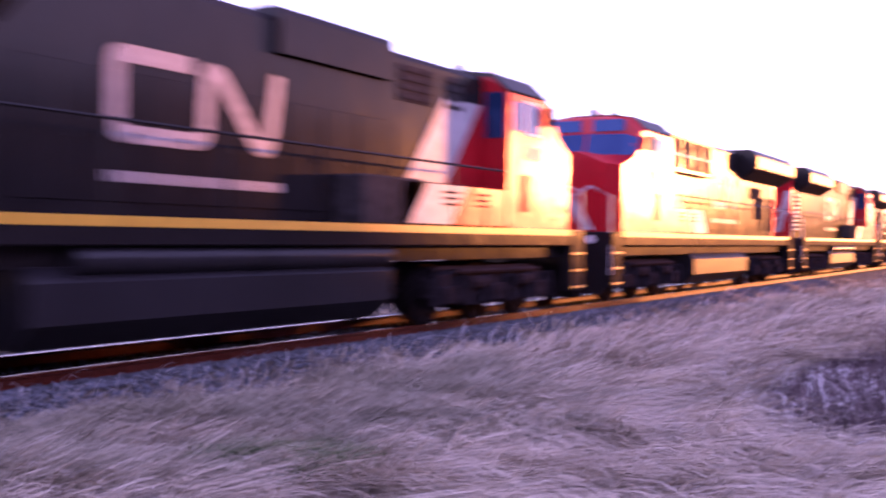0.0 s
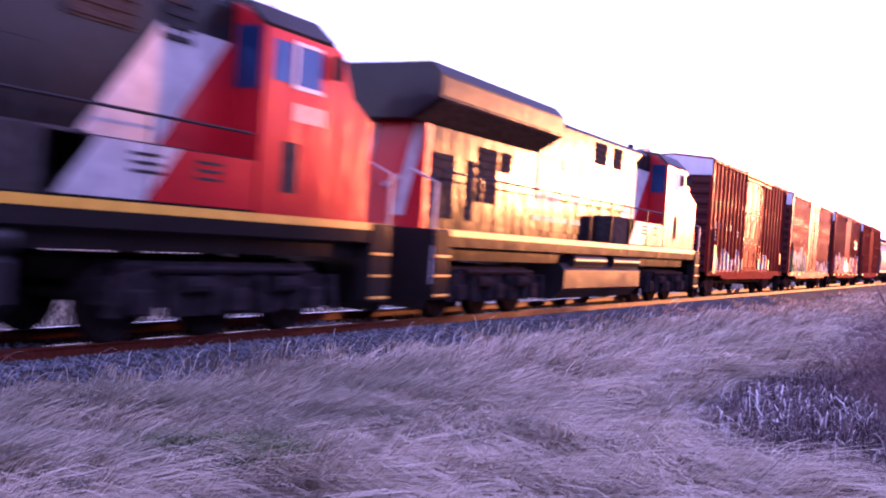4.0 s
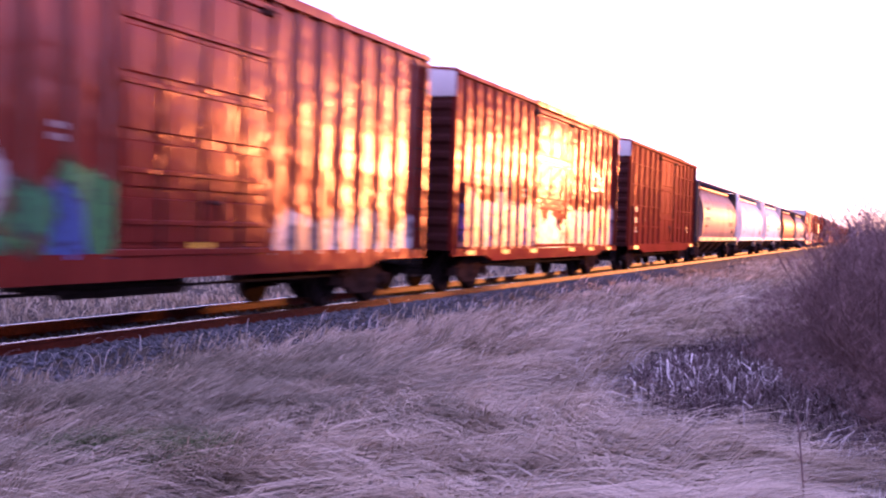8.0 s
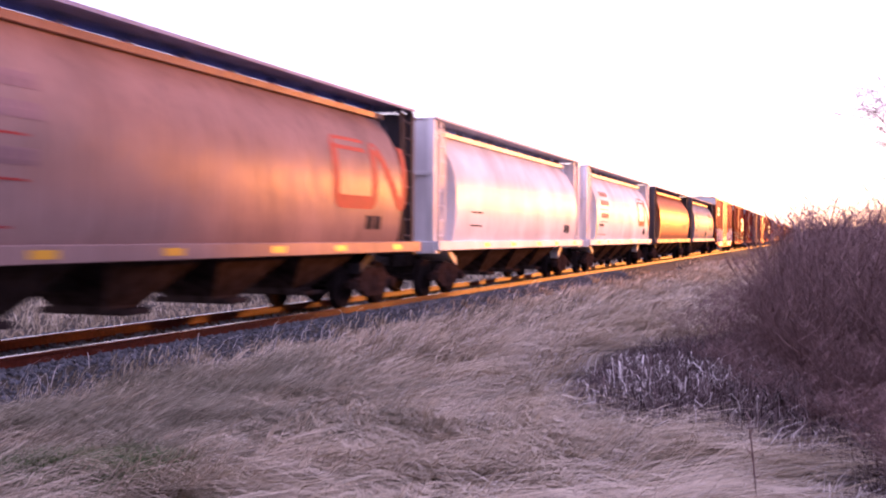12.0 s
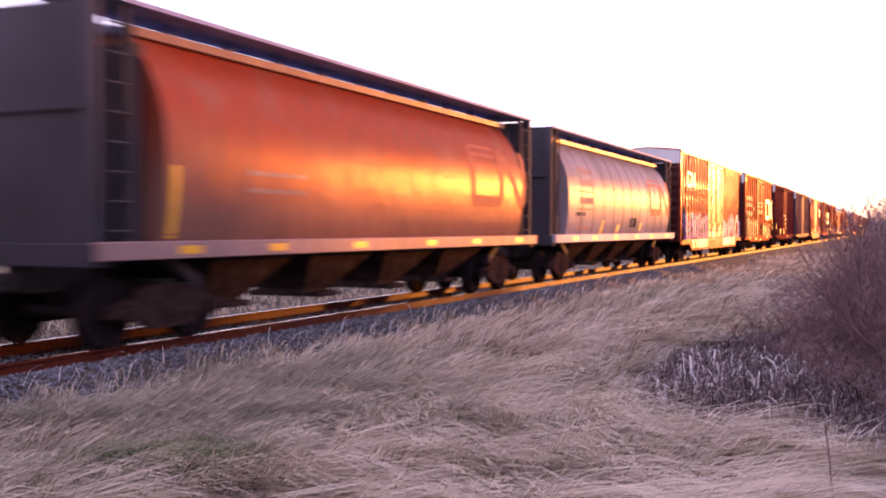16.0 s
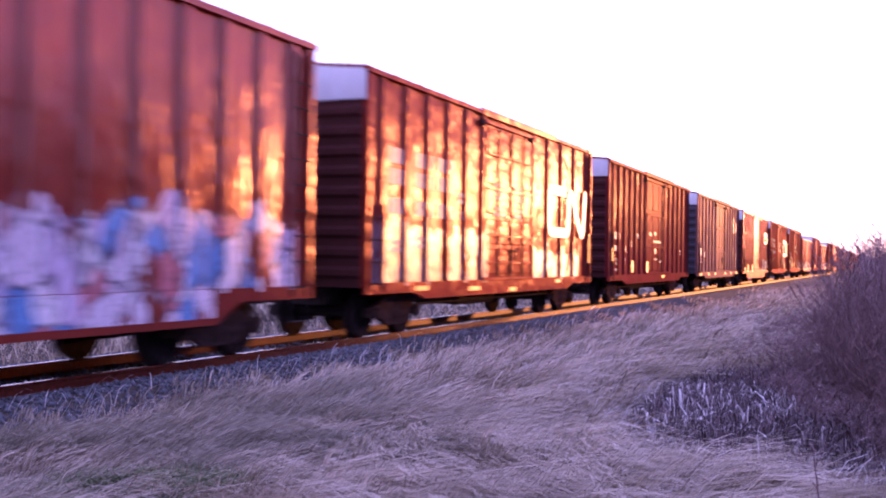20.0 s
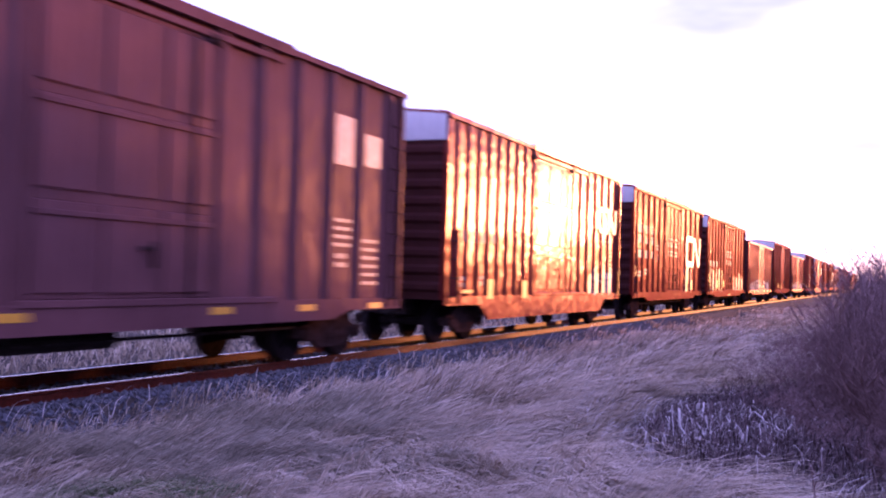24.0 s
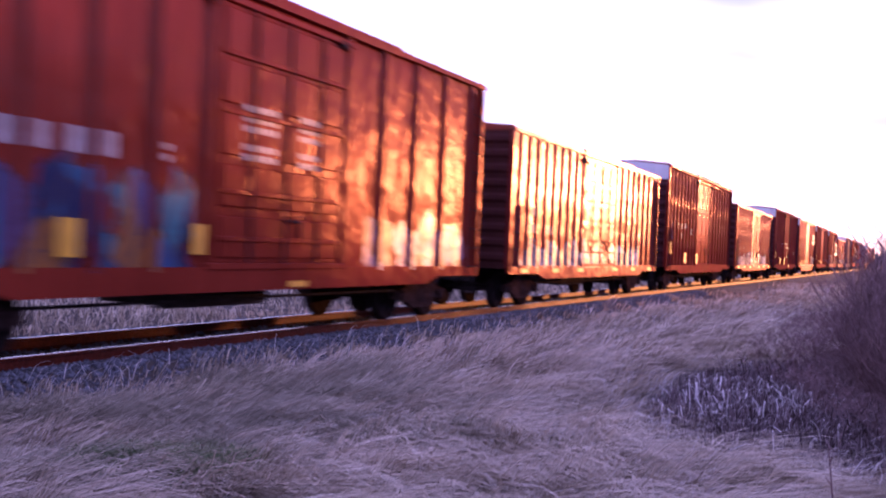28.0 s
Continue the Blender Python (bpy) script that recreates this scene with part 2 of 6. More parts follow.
M["rail"] = plain("brown_rail_steel", (0.098, 0.020, 0.011), 0.5, 0.0, 0.3, 16, 0.3)
M["rail"].node_tree.nodes["Principled BSDF"].inputs["Specular IOR Level"].default_value = 0.04
M["railtop"] = plain("polished_rail_head", (0.3, 0.27, 0.27), 0.22, 1.0, 0.1, 20, 0)
M["tie"] = plain("creosoted_wood", (0.045, 0.036, 0.032), 0.85, 0, 0.4, 11, 0.5)
M["stone"] = plain("ballast_stone", (0.12, 0.125, 0.14), 0.9, 0, 0.45, 7, 0.4)
M["glass"] = None
m, n, l, b = material("dark_cab_glass")
b.inputs["Base Color"].default_value, b.inputs["Roughness"].default_value = (0.012, 0.026, 0.07, 1), 0.05
b.inputs["Specular IOR Level"].default_value = 0.2
gl, mx = n.new("ShaderNodeBsdfGlossy"), n.new("ShaderNodeMixShader")
gl.inputs[0].default_value, gl.inputs["Roughness"].default_value = (0.15, 0.35, 1.0, 1), 0.06
mx.inputs[0].default_value = 0.07
l.new(b.outputs[0], mx.inputs[1])
l.new(gl.outputs[0], mx.inputs[2])
l.new(mx.outputs[0], n["Material Output"].inputs[0])
M["glass"] = m
m, n, l, b = material("headlight_lens")
b.inputs["Base Color"].default_value, b.inputs["Roughness"].default_value = (0.7, 0.7, 0.68, 1), 0.1
M["lens"] = m

# the rusted upper half and grey lower half of one grain car
m, n, l, b = material("hopper_orange_over_grey_paint")
sp = n.new("ShaderNodeSeparateXYZ")
l.new(coords(n, l), sp.inputs[0])
ad = n.new("ShaderNodeMath")
ad.operation = "MULTIPLY_ADD"
ad.inputs[1].default_value, ad.inputs[2].default_value = 1.3, -0.65
l.new(noise_tex(n, l, coords(n, l, (1, 0.5, 1)), 0.9, 5), ad.inputs[0])
a2 = n.new("ShaderNodeMath")
l.new(sp.outputs[2], a2.inputs[0])
l.new(ad.outputs[0], a2.inputs[1])
mr = n.new("ShaderNodeMapRange")
mr.inputs[1].default_value, mr.inputs[2].default_value = 1.7, 3.0
l.new(a2.outputs[0], mr.inputs[0])
two = mix(n, l, mr.outputs[0], (0.21, 0.105, 0.08), (0.26, 0.045, 0.02))
runs = noise_tex(n, l, coords(n, l, (4.0, 4.0, 0.35)), 1.5, 6, 0.65)
blot = noise_tex(n, l, coords(n, l), 1.1, 5)
two = mix(n, l, ramp(n, l, runs, [(0.45, (0, 0, 0)), (0.75, (0.65, 0.65, 0.65))]), two, (0.10, 0.05, 0.04))
two = mix(n, l, ramp(n, l, blot, [(0.5, (0, 0, 0)), (0.7, (0.5, 0.5, 0.5))]), two, (0.24, 0.11, 0.08))
l.new(two, b.inputs["Base Color"])
b.inputs["Roughness"].default_value = 0.8
coat(n, l, b, bump(n, l, b, noise_tex(n, l, coords(n, l), 1.4, 3), 0.3, 0.06).outputs[0], 0.34, 0.026, (1.0, 0.66, 0.45))
M["orange"] = m

# dry grass and earth
def grass_material(name, stops, rough=0.75, through_light=0.0, swathes=0.0):
    m, n, l, b = material(name)
    g = n.new("ShaderNodeNewGeometry")
    col = ramp(n, l, g.outputs["Random Per Island"], stops)
    patch = noise_tex(n, l, coords(n, l), 0.7, 4)
    col = mix(n, l, ramp(n, l, patch, [(0.35, (0, 0, 0)), (0.7, (1, 1, 1))]), mix(n, l, 1.0, col, (0.88, 0.87, 0.86), "MULTIPLY"), col)
    if swathes:
        # darker locks among the pale ones, along the way the grass lies
        turned = n.new("ShaderNodeMapping")
        turned.inputs["Rotation"].default_value, turned.inputs["Scale"].default_value = (0, 0, radians(-16)), (0.8, 3.2, 1.0)
        c = n.new("ShaderNodeTexCoord")
        l.new(c.outputs["Object"], turned.inputs[0])
        lock = noise_tex(n, l, turned.outputs[0], 1.5, 5, 0.65)
        k = 1 - swathes
        col = mix(n, l, ramp(n, l, lock, [(0.40, (1, 1, 1)), (0.58, (0, 0, 0))]), col, mix(n, l, 1.0, col, (k, 0.97 * k, 0.93 * k), "MULTIPLY"))
    l.new(col, b.inputs["Base Color"])
    b.inputs["Roughness"].default_value = rough
    b.inputs["Specular IOR Level"].default_value = 0.25
    if through_light:
        tr, mx = n.new("ShaderNodeBsdfTranslucent"), n.new("ShaderNodeMixShader")
        mx.inputs[0].default_value = through_light
        l.new(col, tr.inputs[0])
        l.new(b.outputs[0], mx.inputs[1])
        l.new(tr.outputs[0], mx.inputs[2])
        l.new(mx.outputs[0], n["Material Output"].inputs[0])
    return m


M["grass"] = grass_material("dry_straw_grass", [(0.0, (0.18, 0.13, 0.09)), (0.25, (0.5, 0.41, 0.28)), (0.7, (0.76, 0.64, 0.46)), (1.0, (0.92, 0.82, 0.65))], 0.75, 0.35, 0.5)
M["straw"] = grass_material("bleached_straw", [(0.0, (0.62, 0.53, 0.39)), (0.5, (0.82, 0.72, 0.55)), (1.0, (0.95, 0.87, 0.72))], 0.6, 0.3, 0.2)
M["green"] = grass_material("green_undergrass", [(0.0, (0.05, 0.09, 0.03)), (1.0, (0.14, 0.2, 0.07))])
M["olive"] = grass_material("olive_grass_blade", [(0.0, (0.14, 0.13, 0.09)), (0.6, (0.36, 0.33, 0.24)), (1.0, (0.58, 0.52, 0.40))], 0.75, 0.3)
M["weed"] = grass_material("bleached_weed_stalk", [(0.0, (0.3, 0.26, 0.24)), (0.4, (0.68, 0.62, 0.58)), (0.8, (0.88, 0.84, 0.8)), (1.0, (0.95, 0.93, 0.9))], 0.75, 0.3)
M["twig"] = grass_material("red_brown_twig", [(0.0, (0.115, 0.068, 0.066)), (0.7, (0.23, 0.14, 0.13)), (1.0, (0.37, 0.25, 0.225))])
M["brushwood"] = grass_material("dark_dead_brush", [(0.0, (0.06, 0.042, 0.042)), (0.7, (0.115, 0.078, 0.075)), (1.0, (0.21, 0.15, 0.14))])
M["bark"] = plain("grey_brown_bark", (0.11, 0.085, 0.075), 0.9, 0, 0.35, 14, 0.6)
M["woods"] = plain("far_bare_woods", (0.09, 0.075, 0.07), 0.95, 0, 0.4, 0.4, 0)
m, n, l, b = material("thatch_and_soil")
a = noise_tex(n, l, coords(n, l), 0.5, 6)
f = noise_tex(n, l, coords(n, l, (3, 1, 1)), 14.0, 6, 0.7)
c = mix(n, l, a, (0.075, 0.062, 0.05), (0.15, 0.125, 0.1))
c = mix(n, l, ramp(n, l, f, [(0.35, (0, 0, 0)), (0.7, (1, 1, 1))]), mix(n, l, 1.0, c, (0.45, 0.45, 0.45), "MULTIPLY"), mix(n, l, 0.35, c, (0.22, 0.19, 0.15)))
l.new(c, b.inputs["Base Color"])
b.inputs["Roughness"].default_value = 0.95
b.inputs["Specular IOR Level"].default_value = 0.1
bump(n, l, b, f, 0.8, 0.08)
M["soil"] = m

# ---- shapes ----
class Geo:
    """Collects vertices and faces of one part."""

    def __init__(self):
        self.v, self.f = [], []

    def box(self, x0, x1, y0, y1, z0, z1, c=0.0):
        o = len(self.v)
        lo, hi = (x0, y0, z0), (x1, y1, z1)
        if c <= 0:
            for k in range(8):
                self.v.append(tuple(hi[a] if k >> a & 1 else lo[a] for a in range(3)))
            for q in ((0, 2, 3, 1), (4, 5, 7, 6), (0, 1, 5, 4), (2, 6, 7, 3), (0, 4, 6, 2), (1, 3, 7, 5)):
                self.f.append(tuple(o + i for i in q))
            return self
        for k in range(8):
            for a in range(3):
                self.v.append(tuple((hi[d] - (0 if d == a else c)) if k >> d & 1 else (lo[d] + (0 if d == a else c)) for d in range(3)))
        at = lambda k, a: o + 3 * k + a
        for a in range(3):
            p, q = [d for d in range(3) if d != a]
            for s in (0, 1):
                ks = [(s << a) | (i << p) | (j << q) for i, j in ((0, 0), (1, 0), (1, 1), (0, 1))]
                self.f.append(tuple(at(k, a) for k in ks))
            for i in (0, 1):
                for j in (0, 1):
                    k0 = (i << p) | (j << q)
                    k1 = k0 | (1 << a)
                    self.f.append((at(k0, p), at(k1, p), at(k1, q), at(k0, q)))
        for k in range(8):
            self.f.append((at(k, 0), at(k, 1), at(k, 2)))
        return self

    def prism(self, profile, a0, a1, axis="y"):
        """Extrudes a closed outline. axis y: points are (x, z); x: (y, z); z: (x, y)."""
        o, k = len(self.v), len(profile)
        put = {"y": lambda p, a: (p[0], a, p[1]), "x": lambda p, a: (a, p[0], p[1]), "z": lambda p, a: (p[0], p[1], a)}[axis]
        for a in (a0, a1):
            self.v += [put(p, a) for p in profile]
        for i in range(k):
            j = (i + 1) % k
            self.f.append((o + i, o + j, o + k + j, o + k + i))
        self.f += [tuple(range(o, o + k)), tuple(range(o + 2 * k - 1, o + k - 1, -1))]
        return self

    def tube(self, pts, r, sides=6):
        pts = [Vector(p) for p in pts]
        rs = r if isinstance(r, (list, tuple)) else [r] * len(pts)
        o = len(self.v)
        for i, p in enumerate(pts):
            d = (pts[min(i + 1, len(pts) - 1)] - pts[max(i - 1, 0)]).normalized()
            a = d.cross(Vector((0, 0, 1)) if abs(d.z) < 0.9 else Vector((1, 0, 0))).normalized()
            b = d.cross(a)
            for k in range(sides):
                t = 2 * math.pi * k / sides
                self.v.append(tuple(p + (a * math.cos(t) + b * math.sin(t)) * rs[i]))
        for i in range(len(pts) - 1):
            for k in range(sides):
                j = (k + 1) % sides
                self.f.append((o + i * sides + k, o + i * sides + j, o + (i + 1) * sides + j, o + (i + 1) * sides + k))
        self.f += [tuple(range(o, o + sides)), tuple(range(o + len(pts) * sides - 1, o + (len(pts) - 1) * sides - 1, -1))]
        return self

    def mesh(self, name, mat, smooth=False):
        me = bpy.data.meshes.new(name)
        me.from_pydata(self.v, [], self.f)
        bm = bmesh.new()
        bm.from_mesh(me)
        bmesh.ops.recalc_face_normals(bm, faces=bm.faces)
        bm.to_mesh(me)
        bm.free()
        if smooth:
            me.shade_smooth()
            me.set_sharp_from_angle(angle=radians(38))
        me.materials.append(mat)
        return me


_cache = {}


def cached(key, build):
    if key not in _cache:
        _cache[key] = build()
    return _cache[key]


def part(name, mesh, parent, label="", at=None):
    """One mesh object under a thing or a part."""
    ob = new(name, mesh)
    ob.parent = parent
    if at is not None:
        ob.matrix_basis = at
    if label:
        ob["label"] = label
    return ob


TURNED = pose(0, 0, 0, 0, 0, 180)


def slab(name, mat, *dims, c=0.01):
    return cached((name, mat, dims, c), lambda: Geo().box(*dims, c=c).mesh(name, M[mat]))

# ---- ground, track, ballast ----
def rise(x, y):
    """Height of the ground."""
    d = abs(x - TRACK_X)
    if d < 0.68:
        return -0.175
    if d < 0.86:
        return -0.175 + 0.055 * (d - 0.68) / 0.18
    if d < 1.6:
        return -0.12
    if d < 2.3:
        return -0.12 - 0.24 * (d - 1.6) / 0.7
    mound = noise.noise((x * 0.22, y * 0.22, 3.1)) * 0.10 + noise.noise((x * 0.7, y * 0.7, 8.0)) * 0.08 + 0.10 * max(0.0, noise.noise((x * 1.5, y * 1.9, 4.0)))
    # long low waves across the slope
    mound += 0.13 * noise.noise(((0.92 * x + 0.39 * y) * 0.42, (0.92 * y - 0.39 * x) * 1.25, 2.0))
    return -0.36 + mound * min(1.0, (d - 2.3) / 1.5)


def ground_sheet():
    xs = [-3000, -900, -300, -120, -60, -35, -24, -18, -15] + [-13.2 + 0.125 * i for i in range(180)] + [10.5, 13, 17, 24, 40, 80, 200, 700, 3000]
    ys = [-3000, -800, -200, -80, -40, -25, -16, -10, -6] + [-4 + 0.35 * i for i in range(115)] + [38, 41, 45, 50, 57, 66, 80, 100, 140, 200, 320, 600, 1200, 3000]
    v = [(x, y, rise(x, y)) for y in ys for x in xs]
    w = len(xs)
    f = [(j * w + i, j * w + i + 1, (j + 1) * w + i + 1, (j + 1) * w + i) for j in range(len(ys) - 1) for i in range(w - 1)]
    me = bpy.data.meshes.new("ground")
    me.from_pydata(v, [], f)
    me.shade_smooth()
    me.materials.append(M["soil"])
    tagged(new("ground", me), "rough field of flattened straw-coloured grass and thatch", "ground", kind="structure")


ground_sheet()


def rails():
    prof = [(-0.07, -0.172), (0.07, -0.172), (0.07, -0.160), (0.012, -0.145), (0.010, -0.045), (0.036, -0.035), (0.036, -0.006), (0.030, -0.002), (-0.030, -0.002), (-0.036, -0.006), (-0.036, -0.035), (-0.010, -0.045), (-0.012, -0.145), (-0.07, -0.160)]
    me = Geo().prism(prof, -150, 900).mesh("rail", M["rail"])
    top = Geo().box(-0.027, 0.027, -150, 900, -0.002, 0.0).mesh("rail_head", M["railtop"])
    for x in (-0.7525, 0.7525):
        r = tagged(new("rail", me), "rust-brown steel rail with a polished running top", "rail", "rails of the track", "structure")
        r.location = (TRACK_X + x, 0, 0)
        part("rail_head", top, r, "bright worn running surface")


rails()

# ---- running gear ----


def wheelset_mesh(r):
    def build():
        g = Geo()
        for s in (-1, 1):
            x = 0.7525 * s
            g.tube([(x - 0.07, 0, 0), (x + 0.07, 0, 0)], r, 24)
            g.tube([(x - s * 0.07, 0, 0), (x - s * 0.10, 0, 0)], r + 0.026, 24)
            for k in range(4):
                a = k * math.pi / 2
                g.tube([(x + s * 0.075, 0.27 * math.cos(a), 0.27 * math.sin(a)), (x + s * 0.09, 0.27 * math.cos(a), 0.27 * math.sin(a))], 0.05, 6)
        g.tube([(-1.02, 0, 0), (1.02, 0, 0)], 0.085, 10)
        return g.mesh("wheelset", M["wheel"], True)
    return cached(("wheelset", r), build)


def side_frame_mesh():
    def build():
        g = Geo()
        out = [(-1.15, 0.40), (-1.15, 0.56), (-0.75, 0.62), (-0.45, 0.80), (0.45, 0.80), (0.75, 0.62), (1.15, 0.56), (1.15, 0.40), (0.72, 0.40), (0.40, 0.22), (-0.40, 0.22), (-0.72, 0.40)]
        g.prism(out, 0.98, 1.12, "x")
        for y in (-0.88, 0.88):
            g.tube([(1.10, y, 0.46), (1.19, y, 0.46)], 0.11, 12)
        for y in (-0.16, 0, 0.16):
            g.tube([(1.06, y, 0.30), (1.06, y, 0.66)], 0.07, 8)
            for k in range(5):
                g.tube([(1.06, y, 0.34 + 0.06 * k), (1.06, y, 0.36 + 0.06 * k)], 0.088, 8)
        return g.mesh("side_frame", M["frame"])
    return cached("side_frame", build)


def truck(parent, y):
    t = part("truck", slab("bolster", "dark", -1.05, 1.05, -0.17, 0.17, 0.45, 0.86, c=0.03), parent, at=pose(0, y, 0))
    part("side_frame", side_frame_mesh(), t)
    part("side_frame", side_frame_mesh(), t, at=TURNED)
    for yy in (-0.88, 0.88):
        part("wheelset", wheelset_mesh(0.457), t, "steel wheels on one axle", pose(0, yy, 0.457))
    return t


def coupler(parent, y, flip=False):
    def build():
        g = Geo().box(-0.11, 0.11, -0.2, 0.55, 0.76, 0.98, 0.02)
        g.box(-0.17, 0.17, 0.5, 0.82, 0.70, 1.02, 0.05)
        g.tube([(0.28, 0.1, 0.72), (0.24, 0.5, 0.45), (0.05, 0.75, 0.38)], 0.035, 6)
        return g.mesh("coupler", M["dark"])
    part("coupler", cached("coupler", build), parent, at=pose(0, y, 0, 0, 0, 180 if flip else 0))


# ---- boxcars ----
def strip_plate(g, y0, y1, z0, z1, x, lean=0.0, steps=1, t=0.004):
    """A thin painted plate on a side; x may be a function of z; lean shifts its top along y."""
    fx = x if callable(x) else (lambda z: x)
    o = len(g.v)
    for i in range(steps + 1):
        k = i / steps
        z = z0 + (z1 - z0) * k
        for y in (y0 + lean * k, y1 + lean * k):
            g.v += [(fx(z), y, z), (fx(z) + t, y, z)]
    for i in range(steps):
        a, b = o + 4 * i, o + 4 * i + 4
        g.f += [(a + 1, a + 3, b + 3, b + 1), (a, b, b + 2, a + 2), (a, a + 1, b + 1, b), (a + 2, b + 2, b + 3, a + 3)]
    b = o + 4 * steps
    g.f += [(o, o + 2, o + 3, o + 1), (b, b + 1, b + 3, b + 2)]
    return g


BAND = [(1.17, 0.905), (0.115, 0.905), (0.115, 0.095), (1.37, 0.095), (1.42, 0.895), (1.60, 0.895), (2.27, 0.10), (2.46, 0.10), (2.60, 1.0)]


def emblem(parent, y, z, h, x, mat, label, at=None):
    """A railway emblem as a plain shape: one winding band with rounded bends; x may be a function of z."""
    fx = x if callable(x) else (lambda q: x)
    line = [Vector(BAND[0])]
    for p, q, r in zip(BAND, BAND[1:], BAND[2:]):
        p, q, r = Vector(p), Vector(q), Vector(r)
        ra, rb = min(0.15, (p - q).length * 0.45), min(0.15, (r - q).length * 0.45)
        a, c = q + (p - q).normalized() * ra, q + (r - q).normalized() * rb
        line += [a.lerp(q, k / 4).lerp(q.lerp(c, k / 4), k / 4) for k in range(5)]
    line.append(Vector(BAND[-1]))
    fine = [line[0]]
    for p, q in zip(line, line[1:]):
        k = max(1, round((q - p).length / 0.12))
        fine += [p.lerp(q, (i + 1) / k) for i in range(k)]
    g = Geo()
    for i, p in enumerate(fine):
        d = (fine[min(i + 1, len(fine) - 1)] - fine[max(i - 1, 0)]).normalized()
        for e in (-0.092, 0.092):
            u, v = p.x - d.y * e, p.y + d.x * e
            g.v += [(fx(z + v * h), y + u * h, z + v * h), (fx(z + v * h) + 0.004, y + u * h, z + v * h)]
    for i in range(len(fine) - 1):
        o = 4 * i
        g.f += [(o + 1, o + 3, o + 7, o + 5), (o, o + 4, o + 6, o + 2), (o, o + 1, o + 5, o + 4), (o + 2, o + 6, o + 7, o + 3)]
    part("emblem_band", g.mesh("emblem_band", mat), parent, label, at)


def lettering(parent, rows, x, label, mat="letter", at=None):
    """Unreadable lettering as rows of small bars: (y, z, width, height, pieces)."""
    for y, z, w, h, k in rows:
        step = w / k
        me = cached(("letter", mat, round(step, 3), h), lambda: strip_plate(Geo(), 0, step * 0.78, 0, h, 0).mesh("letter", M[mat]))
        for i in range(k):
            p = pose(x, y + i * step, z)
            part("letter", me, parent, label, p if at is None else at @ p)


def boxcar(spec):
    L, eave, mat = spec.get("L", 15.3), spec.get("eave", 4.93), spec.get("mat", "brown")
    drop, d0, d1 = spec.get("drop", 0.72), spec.get("door", (-1.65, 1.65))[0], spec.get("door", (-1.65, 1.65))[1]
    h = L / 2
    car = tagged(new("boxcar"), spec["label"], "boxcar", "cars of the freight train")
    paintm = M[mat]
    part("body", slab("body", mat, -1.42, 1.42, -h, h, 0.98, eave, c=0.02), car)

    def roof():
        g = Geo()
        e = eave
        g.prism([(-1.52, e - 0.07), (-1.52, e + 0.02), (-1.45, e + 0.05), (0, e + 0.17), (1.45, e + 0.05), (1.52, e + 0.02), (1.52, e - 0.07), (1.43, e - 0.07), (1.43, e - 0.01), (-1.43, e - 0.01), (-1.43, e - 0.07)], -h - 0.03, h + 0.03)
        k = int(L / 1.1)
        for i in range(k + 1):
            y = -h + 0.1 + (L - 0.2) * i / k
            g.prism([(-1.42, e + 0.055), (0, e + 0.173), (1.42, e + 0.055), (1.42, e + 0.085), (0, e + 0.205), (-1.42, e + 0.085)], y - 0.03, y + 0.03)
        return g.mesh("roof", paintm)
    part("roof", cached(("roof", mat, L, eave), roof), car)

    def sill():
        pts = [(-h, 0.86), (-h, 1.06), (h, 1.06), (h, 0.86), (h - 2.0, 0.86), (h - 2.6, drop), (-h + 2.6, drop), (-h + 2.0, 0.86)]
        return Geo().prism(pts, 1.425, 1.495, "x").mesh("side_sill", paintm)
    sm = cached(("sill", mat, L, drop), sill)
    part("side_sill", sm, car)
    part("side_sill", sm, car, at=TURNED)
    part("underframe", slab("underframe", "dark", -0.35, 0.35, -h + 0.4, h - 0.4, 0.62, 0.97, c=0.03), car)
    part("brake_pipe", cached(("brake_pipe", L), lambda: Geo().tube([(1.05, -h + 3.1, 0.58), (1.05, h - 3.1, 0.58)], 0.025, 6).mesh("brake_pipe", M["dark"])), car)
    part("brake_cylinder", cached("brake_cylinder", lambda: Geo().tube([(0.75, -1.9, 0.62), (0.75, -1.85, 0.62), (0.75, -1.1, 0.62), (0.75, -1.05, 0.62)], [0.08, 0.17, 0.17, 0.1], 12).mesh("brake_cylinder", M["dark"], True)), car)
    # end sheets, ribs across them and corner posts
    has_panel = spec.get("panel", True)
    top = eave - (0.56 if has_panel else 0.05)
    if has_panel:
        def gable():
            g = Geo().prism([(-1.43, eave - 0.55), (1.43, eave - 0.55), (1.43, eave - 0.01), (0, eave + 0.13), (-1.43, eave - 0.01)], h + 0.001, h + 0.055)
            for i in range(7):
                g.box(-0.7 + 0.2 * i, -0.56 + 0.2 * i, h + 0.05, h + 0.06, eave - 0.3, eave - 0.16)
            return g.mesh("end_panel", M["galv"])
        gm = cached(("gable", L, eave), gable)
        part("end_panel", gm, car, "pale galvanised upper end sheet")
        part("end_panel", gm, car, "pale galvanised upper end sheet", TURNED)
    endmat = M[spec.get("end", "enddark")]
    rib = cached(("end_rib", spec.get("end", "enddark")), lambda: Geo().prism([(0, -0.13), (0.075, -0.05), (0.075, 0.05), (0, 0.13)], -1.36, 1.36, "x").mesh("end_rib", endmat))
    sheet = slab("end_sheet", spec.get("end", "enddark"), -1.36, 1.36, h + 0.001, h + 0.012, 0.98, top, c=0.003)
    part("end_sheet", sheet, car, "dark brown or grey pressed end sheet")
    part("end_sheet", sheet, car, "dark brown or grey pressed end sheet", TURNED)
    count = 9
